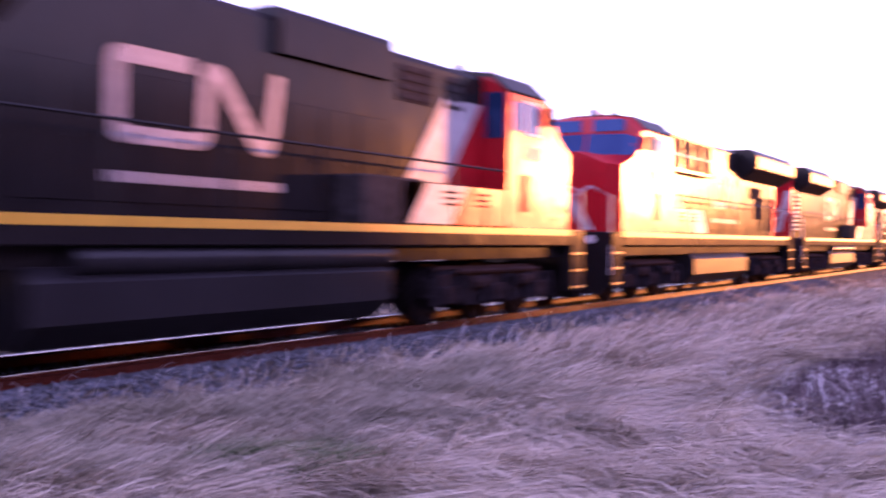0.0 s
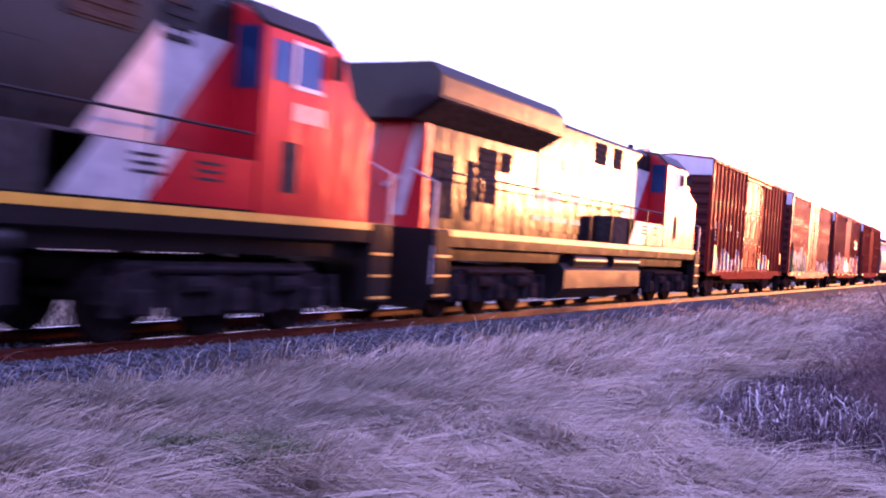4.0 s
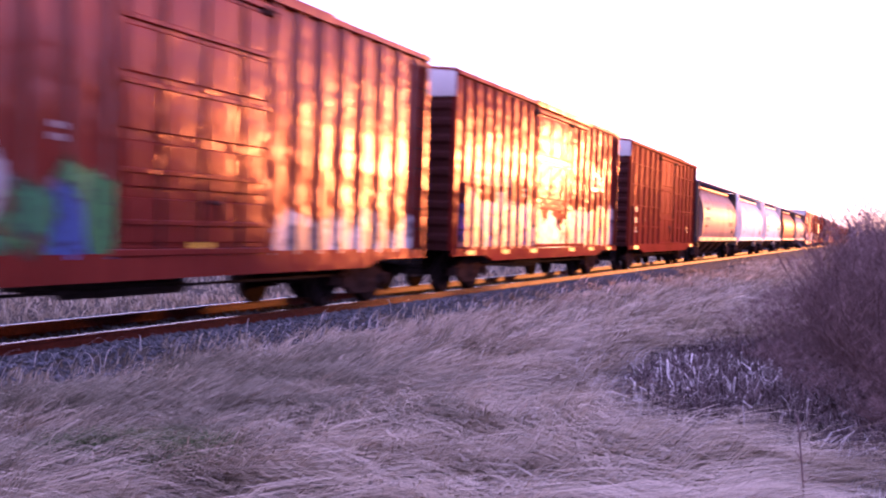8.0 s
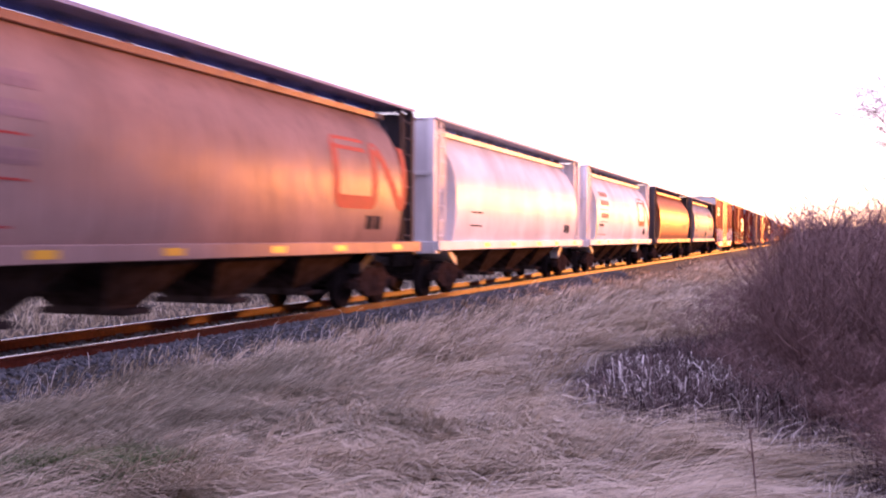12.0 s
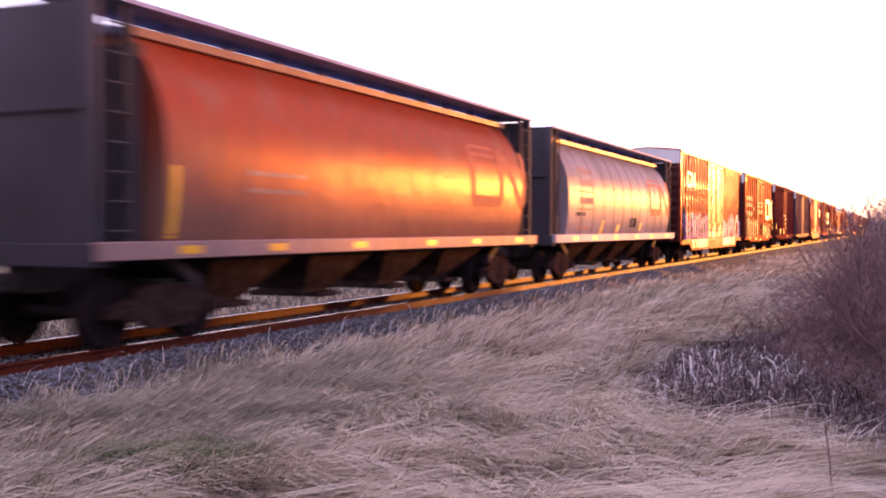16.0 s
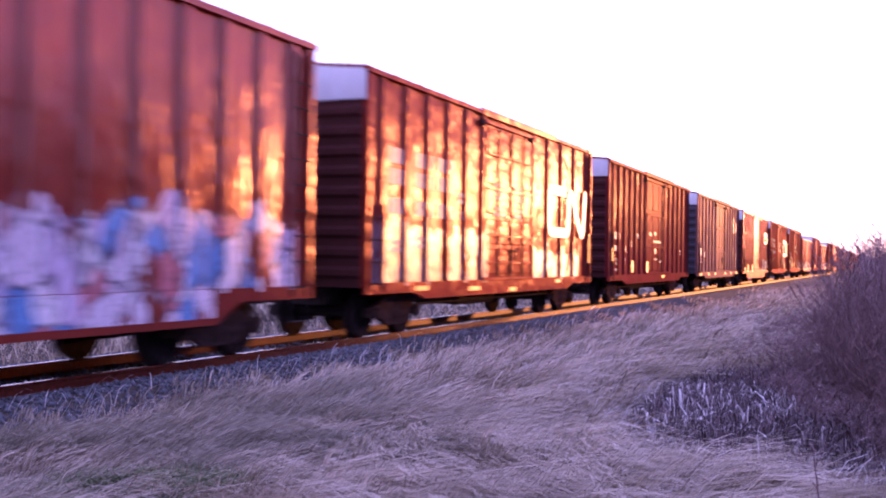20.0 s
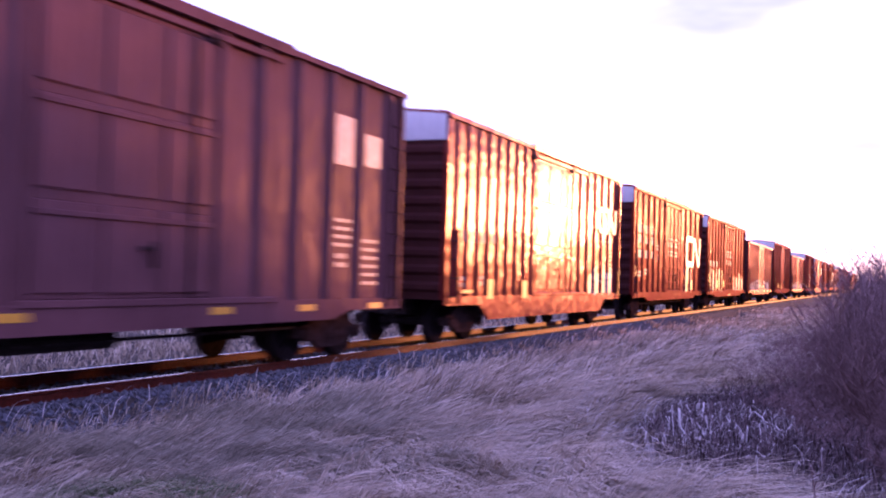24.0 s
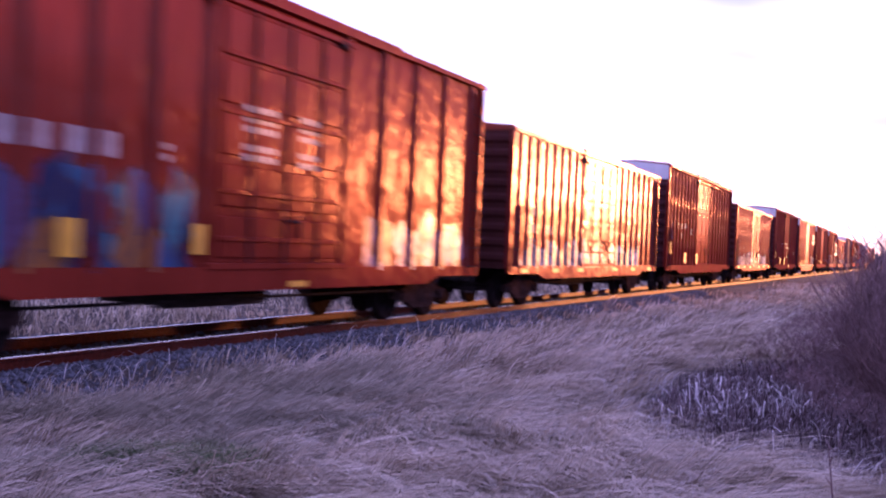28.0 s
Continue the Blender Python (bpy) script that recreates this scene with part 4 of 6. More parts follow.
    def louvre_set(u0, u1, z0, z1, name):
        box = slab(name, "dark", hw, hw + 0.02, 0, u1 - u0, z0, z1, c=0.006)
        k = max(4, int((z1 - z0) / 0.16))
        for turn in (0, 180):
            at = pose(0, Y(u0), 0) if turn == 0 else pose(0, Y(u1), 0, 0, 0, 180)
            p = part(name, box, eng, at=at)
            sl = slab("louvre", "galv" if name == "rear_grille" else "dark", hw + 0.018, hw + 0.045, 0.04, u1 - u0 - 0.04, -0.035, 0.035, c=0.008)
            for i in range(k):
                part("louvre", sl, p, at=pose(0, 0, z0 + (z1 - z0) * (i + 0.5) / k))
    if emd:
        louvre_set(0.85, 1.95, 1.95, 3.55, "rear_grille")
        louvre_set(14.0, 15.1, 3.72, 4.32, "blower_grille")
        louvre_set(15.5, 16.1, 3.72, 4.32, "blower_grille")
    else:
        louvre_set(0.8, 1.75, 1.9, 3.12, "side_grille")
        louvre_set(2.3, 2.62, 1.9, 3.1, "side_grille")
        louvre_set(2.75, 3.7, 2.3, 3.42, "side_grille")
        louvre_set(3.85, 4.4, 3.0, 3.42, "side_grille")
        louvre_set(9.7, 10.6, 3.75, 4.32, "blower_grille")
        louvre_set(11.2, 11.9, 3.75, 4.32, "blower_grille")
    part("exhaust_stack", cached(("stack", kind), lambda: Geo().box(-0.35, 0.35, Y(8.2), Y(9.3), zt - 0.02, zt + 0.14, 0.03).mesh("exhaust_stack", M["dark"])), eng)
    if emd:
        part("brake_housing", cached("brake_housing", lambda: wedge_hood(Y(10.9), Y(13.7), 0.97, 3.98, 4.64).mesh("brake_housing", M["black"])), eng)
    part("side_locker", cached(("locker", kind), lambda: Geo().box(0.86, 1.4, Y(c0 - 4.6), Y(c0 - 2.9), deck, 2.42, 0.03).mesh("side_locker", M["dark"])), eng)
    # cab
    cz = 4.58
    cb = Y(n0)

    def loft(rows):
        """Joins half outlines (x, z) that stand one behind the other along y, mirrored."""
        g = Geo()
        k = 2 * len(rows[0][1])
        for y, half in rows:
            g.v += [(x, y, z) for x, z in half] + [(-x, y, z) for x, z in half[::-1]]
        for j in range(len(rows) - 1):
            g.f += [(k * j + i, k * j + (i + 1) % k, k * (j + 1) + (i + 1) % k, k * (j + 1) + i) for i in range(k)]
        g.f += [tuple(range(k)), tuple(range(k * len(rows) - 1, k * (len(rows) - 1) - 1, -1))]
        return g

    def cab_mesh():
        full = [(1.42, deck), (1.42, 4.22), (1.07, 4.53), (0.5, 4.6)]
        return loft([(Y(c0), full), (cb - 0.5, full), (cb - 0.22, [(1.42, deck), (1.42, 4.12), (1.02, 4.44), (0.5, 4.52)]), (cb - 0.2, [(1.42, deck), (1.42, 4.02), (1.02, 4.14), (0.5, 4.16)]), (cb + 0.04, [(1.42, deck), (1.42, 3.58), (1.0, 3.46), (0.5, 3.46)])]).mesh("cab", M["red"])
    part("cab", cached(("cab", kind), cab_mesh), eng, "red cab with bevelled shoulders")
    eaves = [(1.415, 4.17), (1.435, 4.23), (1.085, 4.55), (0.5, 4.63), (-0.5, 4.63), (-1.085, 4.55), (-1.435, 4.23), (-1.415, 4.17), (-1.04, 4.5), (1.04, 4.5)]
    roof = cached(("cabroof", kind), lambda: Geo().prism(eaves, Y(c0) - 0.03, cb - 0.48).mesh("cab_roof", M["black"]))
    part("cab_roof", roof, eng, "black cab roof with sloping edges")
    for side, turn in ((1, 0), (-1, 180)):
        # the black rear half, the white slash and windows, on both flanks
        def flank(name, pts, mat, x0, x1):
            return cached((name, kind, side), lambda: Geo().prism(pts, side * x0, side * x1, "x").mesh(name, M[mat]))
        a = Y(c0)
        part("white_slash", flank("white_slash", [(a - 2.65, 2.4), (a - 1.37, 2.4), (a - 0.12, 3.95), (a - 1.4, 3.95)], "slash", hw, hw + 0.02), eng, "white diagonal stripe")
        part("red_flank", flank("red_flank", [(a - 1.36, 2.4), (a - 0.003, 2.4), (a - 0.003, 3.95), (a - 0.11, 3.95)], "red", hw, hw + 0.02), eng, "red panel behind the cab")
        bb = part("battery_box", cached(("battery", kind, side), lambda: Geo().box(min(side * 0.861, side * 1.4), max(side * 0.861, side * 1.4), a - 3.55, a - 0.004, deck, 2.39, 0.02).mesh("battery_box", M["black"])), eng, "box below the red panel, crossed by the stripe")
        part("box_stripe", flank("box_stripe", [(a - 3.35, 1.72), (a - 2.05, 1.72), (a - 1.5, 2.37), (a - 2.8, 2.37)], "slash", 1.4, 1.408), bb, "white diagonal stripe")
        part("box_panel", flank("box_panel", [(a - 2.04, 1.72), (a - 0.02, 1.72), (a - 0.02, 2.37), (a - 1.49, 2.37)], "red", 1.4, 1.406), bb, "red panel")
        for u0 in (a - 2.3, a - 1.2):
            for z in (2.05, 2.15, 2.25):
                part("vent_slot", cached(("slot", kind, side, u0, z), lambda: Geo().box(min(side * 1.408, side * 1.414), max(side * 1.408, side * 1.414), u0, u0 + 0.5, z - 0.02, z + 0.02).mesh("vent_slot", M["dark"])), bb)
        if side < 0 and not emd:
            fh = part("filter_housing", cached("filter_housing", lambda: Geo().box(-1.1, -0.861, Y(9.9), a - 0.3, 3.4, 4.42, 0.03).mesh("filter_housing", M["black"])), eng, "black air filter housing behind the cab")
            for i in range(4):
                part("filter_grille", cached("filter_grille", lambda: Geo().box(-1.115, -1.098, -0.4, 0.4, 3.5, 4.32, 0.01).mesh("filter_grille", M["dark"])), fh, at=pose(0, Y(9.9) + 0.55 + 0.98 * i, 0))
                part("filter_bar", cached("filter_bar", lambda: Geo().box(-1.13, -1.114, -0.36, 0.36, 3.86, 3.92, 0.004).mesh("filter_bar", M["galv"])), fh, at=pose(0, Y(9.9) + 0.55 + 0.98 * i, 0))
        part("rear_cab_window", cached(("rcw", kind, side), lambda: Geo().box(min(side * 0.92, side * 1.34), max(side * 0.92, side * 1.34), a - 0.012, a, 3.35, 4.2).mesh("rear_cab_window", M["glass"])), eng)
        wy0, wy1 = (Y(n0) - 1.4, Y(n0) - 0.78)
        win = part("side_window", flank("side_window", [(wy0, 3.5), (wy1, 3.5), (wy1 - 0.06, 4.05), (wy0, 4.05)], "glass", 1.42, 1.428), eng, "dark cab side window")
        part("window_frame", cached(("wf", kind, side), lambda: Geo().box(side * 1.42, side * 1.44, wy0 - 0.06, wy1 + 0.02, 3.44, 3.5, 0).box(side * 1.42, side * 1.44, wy0 - 0.06, wy1 - 0.04, 4.05, 4.1, 0).box(side * 1.42, side * 1.44, wy0 - 0.06, wy0, 3.5, 4.05, 0).mesh("window_frame", M["galv"])), win)
        part("side_window", flank("side_window_rear", [(wy0 - 0.52, 3.5), (wy0 - 0.12, 3.5), (wy0 - 0.12, 4.05), (wy0 - 0.52, 4.05)], "glass", 1.427, 1.432), eng, "dark cab side window")
        part("cab_vent", flank("cab_vent", [(wy0 - 0.2, 2.0), (wy0 + 0.15, 2.0), (wy0 + 0.15, 2.7), (wy0 - 0.2, 2.7)], "dark", 1.427, 1.434), eng)
        part("cab_lettering", cached(("cabl", kind, side), lambda: Geo().box(side * 1.427, side * 1.431, wy0 + 0.0, wy0 + 0.22, 3.0, 3.25).box(side * 1.427, side * 1.431, wy0 + 0.26, wy0 + 0.48, 3.0, 3.25).box(side * 1.427, side * 1.431, wy0 + 0.52, wy0 + 0.74, 3.0, 3.25).mesh("cab_lettering", M["letter"])), eng, "white bars of lettering")
        # emblem and rows of lettering on the hood
        ey = Y(8.0 if emd else 5.75)
        emblem(eng, ey if side > 0 else -ey - 3.3, 2.53, 1.14, hw + 0.02, M["letter"], "white winding band of the emblem", pose(0, 0, 0) if side > 0 else TURNED)
        lettering(eng, [(ey if side > 0 else -ey - 3.3, 2.08, 3.1, 0.13, 16)], hw + 0.02, "small white bar of lettering", at=pose(0, 0, 0) if side > 0 else TURNED)
        # handrails
        rail_u = (0.3, c0 - 0.15)
        part("handrail", cached(("handrail", kind, side), lambda: Geo().tube([(side * 1.4, Y(rail_u[0]), deck), (side * 1.4, Y(rail_u[0]), 2.72), (side * 1.4, Y(rail_u[1]), 2.72)], 0.022, 6).mesh("handrail", M["black"])), eng)
        st = cached(("stanchion", side), lambda: Geo().tube([(side * 1.4, 0, 1.6), (side * 1.4, 0, 2.72)], 0.02, 6).mesh("stanchion", M["black"]))
        k = 9
        for i in range(1, k):
            part("stanchion", st, eng, at=pose(0, Y(rail_u[0] + (rail_u[1] - rail_u[0]) * i / k), 0))
        # steps at both ends
        for e in (-1, 1):
            def steps_mesh():
                g = Geo()
                y = e * (h - 0.02)
                g.box(side * 1.2, side * 1.48, min(y, y - e * 0.6), max(y, y - e * 0.6), 0.42, deck, 0.02)
                return g.mesh("step_well", M["black"])
            sw = part("step_well", cached(("steps", kind, side, e), steps_mesh), eng)
            tread = slab("step_edge", "yellow", 1.48, 1.50, -0.55, 0.0, -0.02, 0.02, c=0.004)
            for z in (0.5, 0.85, 1.2):
                part("step_edge", tread, sw, "yellow step edge", (pose(0, h - 0.04 if e > 0 else -h + 0.6, z) if side > 0 else pose(0, h - 0.6 if e > 0 else -h + 0.04, z, 0, 0, 180)))
            part("grab_post", cached(("grab", kind, side, e), lambda: Geo().tube([(side * 1.42, e * (h - 0.03), 0.7), (side * 1.42, e * (h - 0.03), 2.5), (side * 0.9, e * (h - 0.03), 2.72), (side * 0.3, e * (h - 0.03), 2.4)], 0.03, 6).mesh("grab_post", M["slash"])), eng, "white handrail at the end steps")
    # nose and windscreen
    def nose_mesh():
        return loft([(cb + 0.03, [(1.42, deck), (1.42, 3.55), (0.9, 3.58), (0.4, 3.6)]), (h - 0.76, [(1.42, deck), (1.42, 3.24), (0.9, 3.48), (0.4, 3.59)]), (h - 0.31, [(1.13, deck), (1.13, 3.28), (0.75, 3.44), (0.36, 3.55)])]).mesh("nose", M["red"])
    part("nose", cached(("nose", kind), nose_mesh), eng, "red sloping nose")
    for k in (-1, 1):
        def screen():
            g = Geo()
            for quad in (((0.04, 0.03, 3.49), (1.0, 0.03, 3.49), (1.01, -0.18, 4.10), (0.04, -0.18, 4.12)), ((1.0, 0.03, 3.49), (1.37, 0.03, 3.6), (1.37, -0.18, 3.99), (1.01, -0.18, 4.10))):
                o = len(g.v)
                for e in (0.04, -0.02):
                    g.v += [(k * x, cb + y + e, z) for x, y, z in quad]
                g.f += [(o, o + 1, o + 2, o + 3), (o + 7, o + 6, o + 5, o + 4)] + [(o + i, o + (i + 1) % 4, o + 4 + (i + 1) % 4, o + 4 + i) for i in range(4)]
            return g.mesh("windscreen", M["glass"])
        part("windscreen", cached(("screen", kind, k), screen), eng, "blue-black windscreen pane")
        part("nose_stripe", cached(("nstripe", kind, k), lambda: Geo().prism([(k * 0.45 - 0.46, 1.72), (k * 0.45 - 0.16, 1.72), (k * 0.45 + 0.5, 2.7), (k * 0.45 + 0.2, 2.7)], Y(L - 0.28) + 0.001, Y(L - 0.28) + 0.006).mesh("nose_stripe", M["slash"])), eng, "white diagonal stripe")
        part("ditch_light", cached(("ditch", kind, k), lambda: Geo().tube([(k * 0.95, h - 0.12, 1.5), (k * 0.95, h + 0.03, 1.5)], 0.1, 12).mesh("ditch_light", M["lens"], True)), eng)
    nl = part("nose_light_box", cached(("nlb", kind), lambda: Geo().box(-0.2, 0.2, Y(L - 0.28) - 0.02, Y(L - 0.28) + 0.05, 2.98, 3.46, 0.02).mesh("nose_light_box", M["dark"])), eng)
    for z in (3.1, 3.33):
        part("lamp_lens", cached(("nll", kind), lambda: Geo().tube([(0, Y(L - 0.28) + 0.05, 0), (0, Y(L - 0.28) + 0.07, 0)], 0.09, 12).mesh("lamp_lens", M["lens"], True)), nl, at=pose(0, 0, z))
    for k in (-1, 1):
        part("front_number_board", cached(("fnb", kind, k), lambda: Geo().prism([(cb - 0.15, 4.18), (cb - 0.17, 4.47), (cb - 0.28, 4.47), (cb - 0.24, 4.18)], *sorted((k * 0.16, k * 0.98)), "x").mesh("number_board", M["glass"])), eng, "dark number board over the windscreen")
        part("mirror", cached(("mirror", kind, k), lambda: Geo().box(min(k * 1.44, k * 1.62), max(k * 1.44, k * 1.62), Y(n0) - 0.56, Y(n0) - 0.52, 3.7, 4.05, 0.01).mesh("mirror", M["dark"])), eng)
    part("cab_beacon", cached(("beacon", kind), lambda: Geo().tube([(0, Y(c0 + 0.6), cz + 0.1), (0, Y(c0 + 0.6), cz + 0.28)], [0.12, 0.09], 10).mesh("cab_beacon", M["dark"], True)), eng)
    part("horn", cached(("horn", kind), lambda: Geo().tube([(0.3, Y(c0 + 1.0), 4.75), (0.3, Y(c0 + 1.5), 4.78)], [0.03, 0.09], 8).tube([(0.15, Y(c0 + 1.0), 4.75), (0.15, Y(c0 + 1.6), 4.78)], [0.03, 0.09], 8).box(0.1, 0.35, Y(c0 + 0.9), Y(c0 + 1.1), 4.6, 4.76, 0.01).mesh("horn", M["galv"])), eng)
    for e in (-1, 1):
        part("pilot", cached(("pilot", kind, e), lambda: Geo().prism([(-1.3, 0.25), (1.3, 0.25), (1.42, 0.6), (1.42, 1.4), (-1.42, 1.4), (-1.42, 0.6)], e * (h - 0.02), e * (h + 0.08)).mesh("pilot", M["black"])), eng)
        loco_truck(eng, e * (h - 3.6 if emd else h - 3.25))
        coupler(eng, e * (h + 0.0), e < 0)
    return eng

# ---- the train, from its head ----
SPRAY = {
    "slate": spray("spray_slate_blue", [(0.16, 0.14, 0.2), (0.21, 0.17, 0.22), (0.13, 0.11, 0.16), (0.25, 0.17, 0.19)], 0.7, 51.0, 2.3),
    "palegrey": spray("spray_pale_grey", [(0.42, 0.36, 0.36), (0.5, 0.44, 0.42), (0.3, 0.2, 0.2), (0.55, 0.5, 0.48)], 1.3, 57.0, 1.95),
    "palepink": spray("spray_pale_pink", [(0.5, 0.3, 0.32), (0.55, 0.42, 0.45), (0.3, 0.1, 0.1), (0.45, 0.3, 0.4), (0.25, 0.05, 0.04)], 1.3, 63.0, 2.0),
    "blue_white": spray("spray_blue_white", [(0.33, 0.27, 0.35), (0.18, 0.22, 0.4), (0.4, 0.32, 0.38), (0.33, 0.15, 0.18), (0.25, 0.24, 0.37)], 0.9, 3.0),
    "green": spray("spray_green_blue", [(0.5, 0.46, 0.46), (0.07, 0.26, 0.09), (0.05, 0.24, 0.1), (0.5, 0.48, 0.45), (0.08, 0.14, 0.36), (0.09, 0.3, 0.1)], 0.8, 9.0, 2.25),
    "pink": spray("spray_orange_violet", [(0.62, 0.20, 0.14), (0.62, 0.26, 0.20), (0.34, 0.14, 0.46), (0.66, 0.40, 0.34), (0.60, 0.20, 0.12), (0.10, 0.07, 0.2)], 0.9, 12.0, 2.3),
    "indigo": spray("spray_indigo_white", [(0.12, 0.1, 0.42), (0.5, 0.5, 0.68), (0.2, 0.12, 0.4), (0.16, 0.14, 0.46), (0.5, 0.3, 0.5)], 0.8, 83.0, 1.95),
    "rosewhite": spray("spray_rose_white", [(0.6, 0.42, 0.44), (0.5, 0.06, 0.06), (0.55, 0.12, 0.1), (0.24, 0.08, 0.3), (0.6, 0.25, 0.22), (0.66, 0.52, 0.54), (0.5, 0.05, 0.05)], 0.75, 91.0, 2.35),
    "grey": spray("spray_grey_white", [(0.42, 0.36, 0.36), (0.62, 0.6, 0.6), (0.5, 0.46, 0.48), (0.2, 0.17, 0.2)], 0.9, 21.0),
    "lavender": spray("spray_lavender_white", [(0.74, 0.62, 0.72), (0.66, 0.52, 0.7), (0.8, 0.72, 0.78), (0.14, 0.3, 0.6), (0.76, 0.6, 0.68), (0.6, 0.2, 0.22), (0.78, 0.7, 0.78)], 1.0, 71.0, 2.25),
    "violet": spray("spray_violet_cyan", [(0.46, 0.26, 0.52), (0.52, 0.44, 0.62), (0.08, 0.36, 0.60), (0.50, 0.28, 0.50), (0.22, 0.14, 0.45), (0.55, 0.42, 0.56)], 0.8, 33.0, 2.35),
    "teal": spray("spray_blue_orange", [(0.02, 0.08, 0.2), (0.03, 0.17, 0.22), (0.30, 0.12, 0.03), (0.015, 0.025, 0.08), (0.09, 0.08, 0.18), (0.02, 0.10, 0.2)], 0.8, 41.0, 2.3),
}
MARKS = [(-6.5, 2.55, 0.45, 0.26, 2), (-5.75, 2.53, 0.5, 0.25, 2), (-5.0, 2.53, 0.45, 0.25, 2), (-4.25, 2.55, 0.45, 0.24, 2), (-6.5, 2.38, 0.42, 0.08, 4), (-6.5, 2.25, 0.42, 0.08, 4), (-6.5, 2.12, 0.42, 0.08, 4), (-4.98, 2.3, 0.4, 0.08, 4), (-4.98, 2.16, 0.4, 0.08, 4), (-2.75, 2.5, 0.35, 0.08, 3), (-2.75, 2.36, 0.35, 0.08, 3), (6.3, 2.1, 0.3, 0.07, 3), (6.3, 1.95, 0.3, 0.07, 3), (6.3, 1.8, 0.3, 0.07, 3), (6.3, 1.65, 0.3, 0.07, 3)]
BIG_ROWS = [(y, z, 0.85, 0.3, 4) for z in (3.33, 2.93, 2.37) for y in (-6.6, -5.4, -4.3)] + [(-6.55, 1.78, 0.5, 0.09, 4), (-6.55, 1.64, 0.5, 0.09, 4), (-5.45, 1.87, 0.5, 0.09, 4), (-5.45, 1.73, 0.5, 0.09, 4), (-3.25, 2.88, 0.35, 0.09, 3), (-3.25, 2.74, 0.35, 0.09, 3), (-3.05, 2.5, 0.4, 0.09, 3), (-3.05, 2.38, 0.4, 0.09, 3)]
DOOR_MARKS = [(y, z, w, 0.09, k) for y, w, k in ((-1.1, 0.85, 5), (0.35, 0.65, 4)) for z in (3.25, 3.1, 2.96, 2.7, 2.56)]
SMALL = [(-6.35, 2.3, 0.85, 0.24, 3), (-6.35, 1.88, 0.85, 0.22, 3), (-4.95, 1.88, 0.5, 0.2, 2), (-6.3, 1.66, 0.6, 0.08, 5), (-6.3, 1.52, 0.6, 0.08, 5), (-4.95, 1.62, 0.45, 0.08, 4), (-4.95, 1.48, 0.45, 0.08, 4), (-2.9, 2.1, 0.35, 0.08, 3), (-2.9, 1.96, 0.35, 0.08, 3), (5.2, 1.75, 0.4, 0.08, 4), (5.2, 1.6, 0.4, 0.08, 4)]
LOW = [(y, 0.93, 0.5, 0.1) for y in (-6.6, -4.2, -1.9, 1.9, 4.2, 6.6)]
UP = [(-7.0, 1.75, 0.25, 0.45), (-4.08, 1.35, 0.3, 0.42), (-1.5, 1.33, 0.3, 0.42)]

CARS = []   # thing, place of its middle along the track at the start


def put(thing, a, b):
    CARS.append((thing, (a + b) / 2))


put(locomotive("a", "black diesel locomotive with a red cab, running backwards"), -0.1, 20.6)
ge = locomotive("b", "black diesel locomotive with a red cab facing forward")
put(ge, 22.1, 41.2)
emd_two = copy_thing(CARS[0][0], pose(0, 0, 0))
tagged(emd_two, "black diesel locomotive with flared radiators, coupled hood first")
put(emd_two, 43.2, 63.6)
ge_two = copy_thing(ge, pose(0, 0, 0))
tagged(ge_two, "black diesel locomotive with flared radiators leading, cab coupled to boxcars")
put(ge_two, 65.1, 84.2)
FACING_BACK = {ge.name}

put(boxcar(dict(label="brown-red ribbed steel boxcar with white and blue spray paint", mat="brown", doormat="oxide", L=15.0, ribs=(8, 7), ribw=0.07, letters=MARKS, yellow=[(-6.56, 1.45, 0.26, 1.0), (1.65, 1.35, 0.2, 0.42), (3.85, 1.33, 0.2, 0.42), (6.8, 1.65, 0.3, 0.5)], graffiti=[(-6.4, -1.7, 1.7, SPRAY["blue_white"]), (1.8, 3.8, 1.75, SPRAY["blue_white"])])), 85.4, 100.4)
put(boxcar(dict(label="rusty ribbed boxcar with a long sprayed band", mat="rust", L=15.2, ribs=(8, 7), ribw=0.07, plug=True, letters=MARKS[:11] + [(0.4, 2.9, 0.7, 0.1, 4), (0.4, 3.06, 0.7, 0.1, 4), (0.4, 3.22, 0.7, 0.1, 4)], yellow=[(0.0, 1.15, 0.55, 0.09)] + LOW[:2], graffiti=[(-7.2, -1.7, 2.25, SPRAY["green"]), (1.8, 7.0, 1.9, SPRAY["grey"])])), 102.45, 117.55)
put(boxcar(dict(label="brown ribbed boxcar sprayed orange and violet", mat="shinybrown", L=15.3, ribs=(8, 7), ribw=0.07, emblem=(3.97, 2.8, 0.6), letters=MARKS, yellow=LOW, graffiti=[(-7.2, -1.3, 2.3, SPRAY["pink"]), (-1.3, 1.2, 1.9, SPRAY["indigo"]), (1.3, 7.3, 2.3, SPRAY["rosewhite"])])), 119.2, 134.5)
put(boxcar(dict(label="oxide-red boxcar with girts across its ribs", mat="dulloxide", L=15.1, ribs=(5, 5), girts=True, letters=SMALL, yellow=[(-6.3, 0.93, 0.7, 0.14), (6.5, 0.93, 0.6, 0.14)])), 136.7, 151.75)

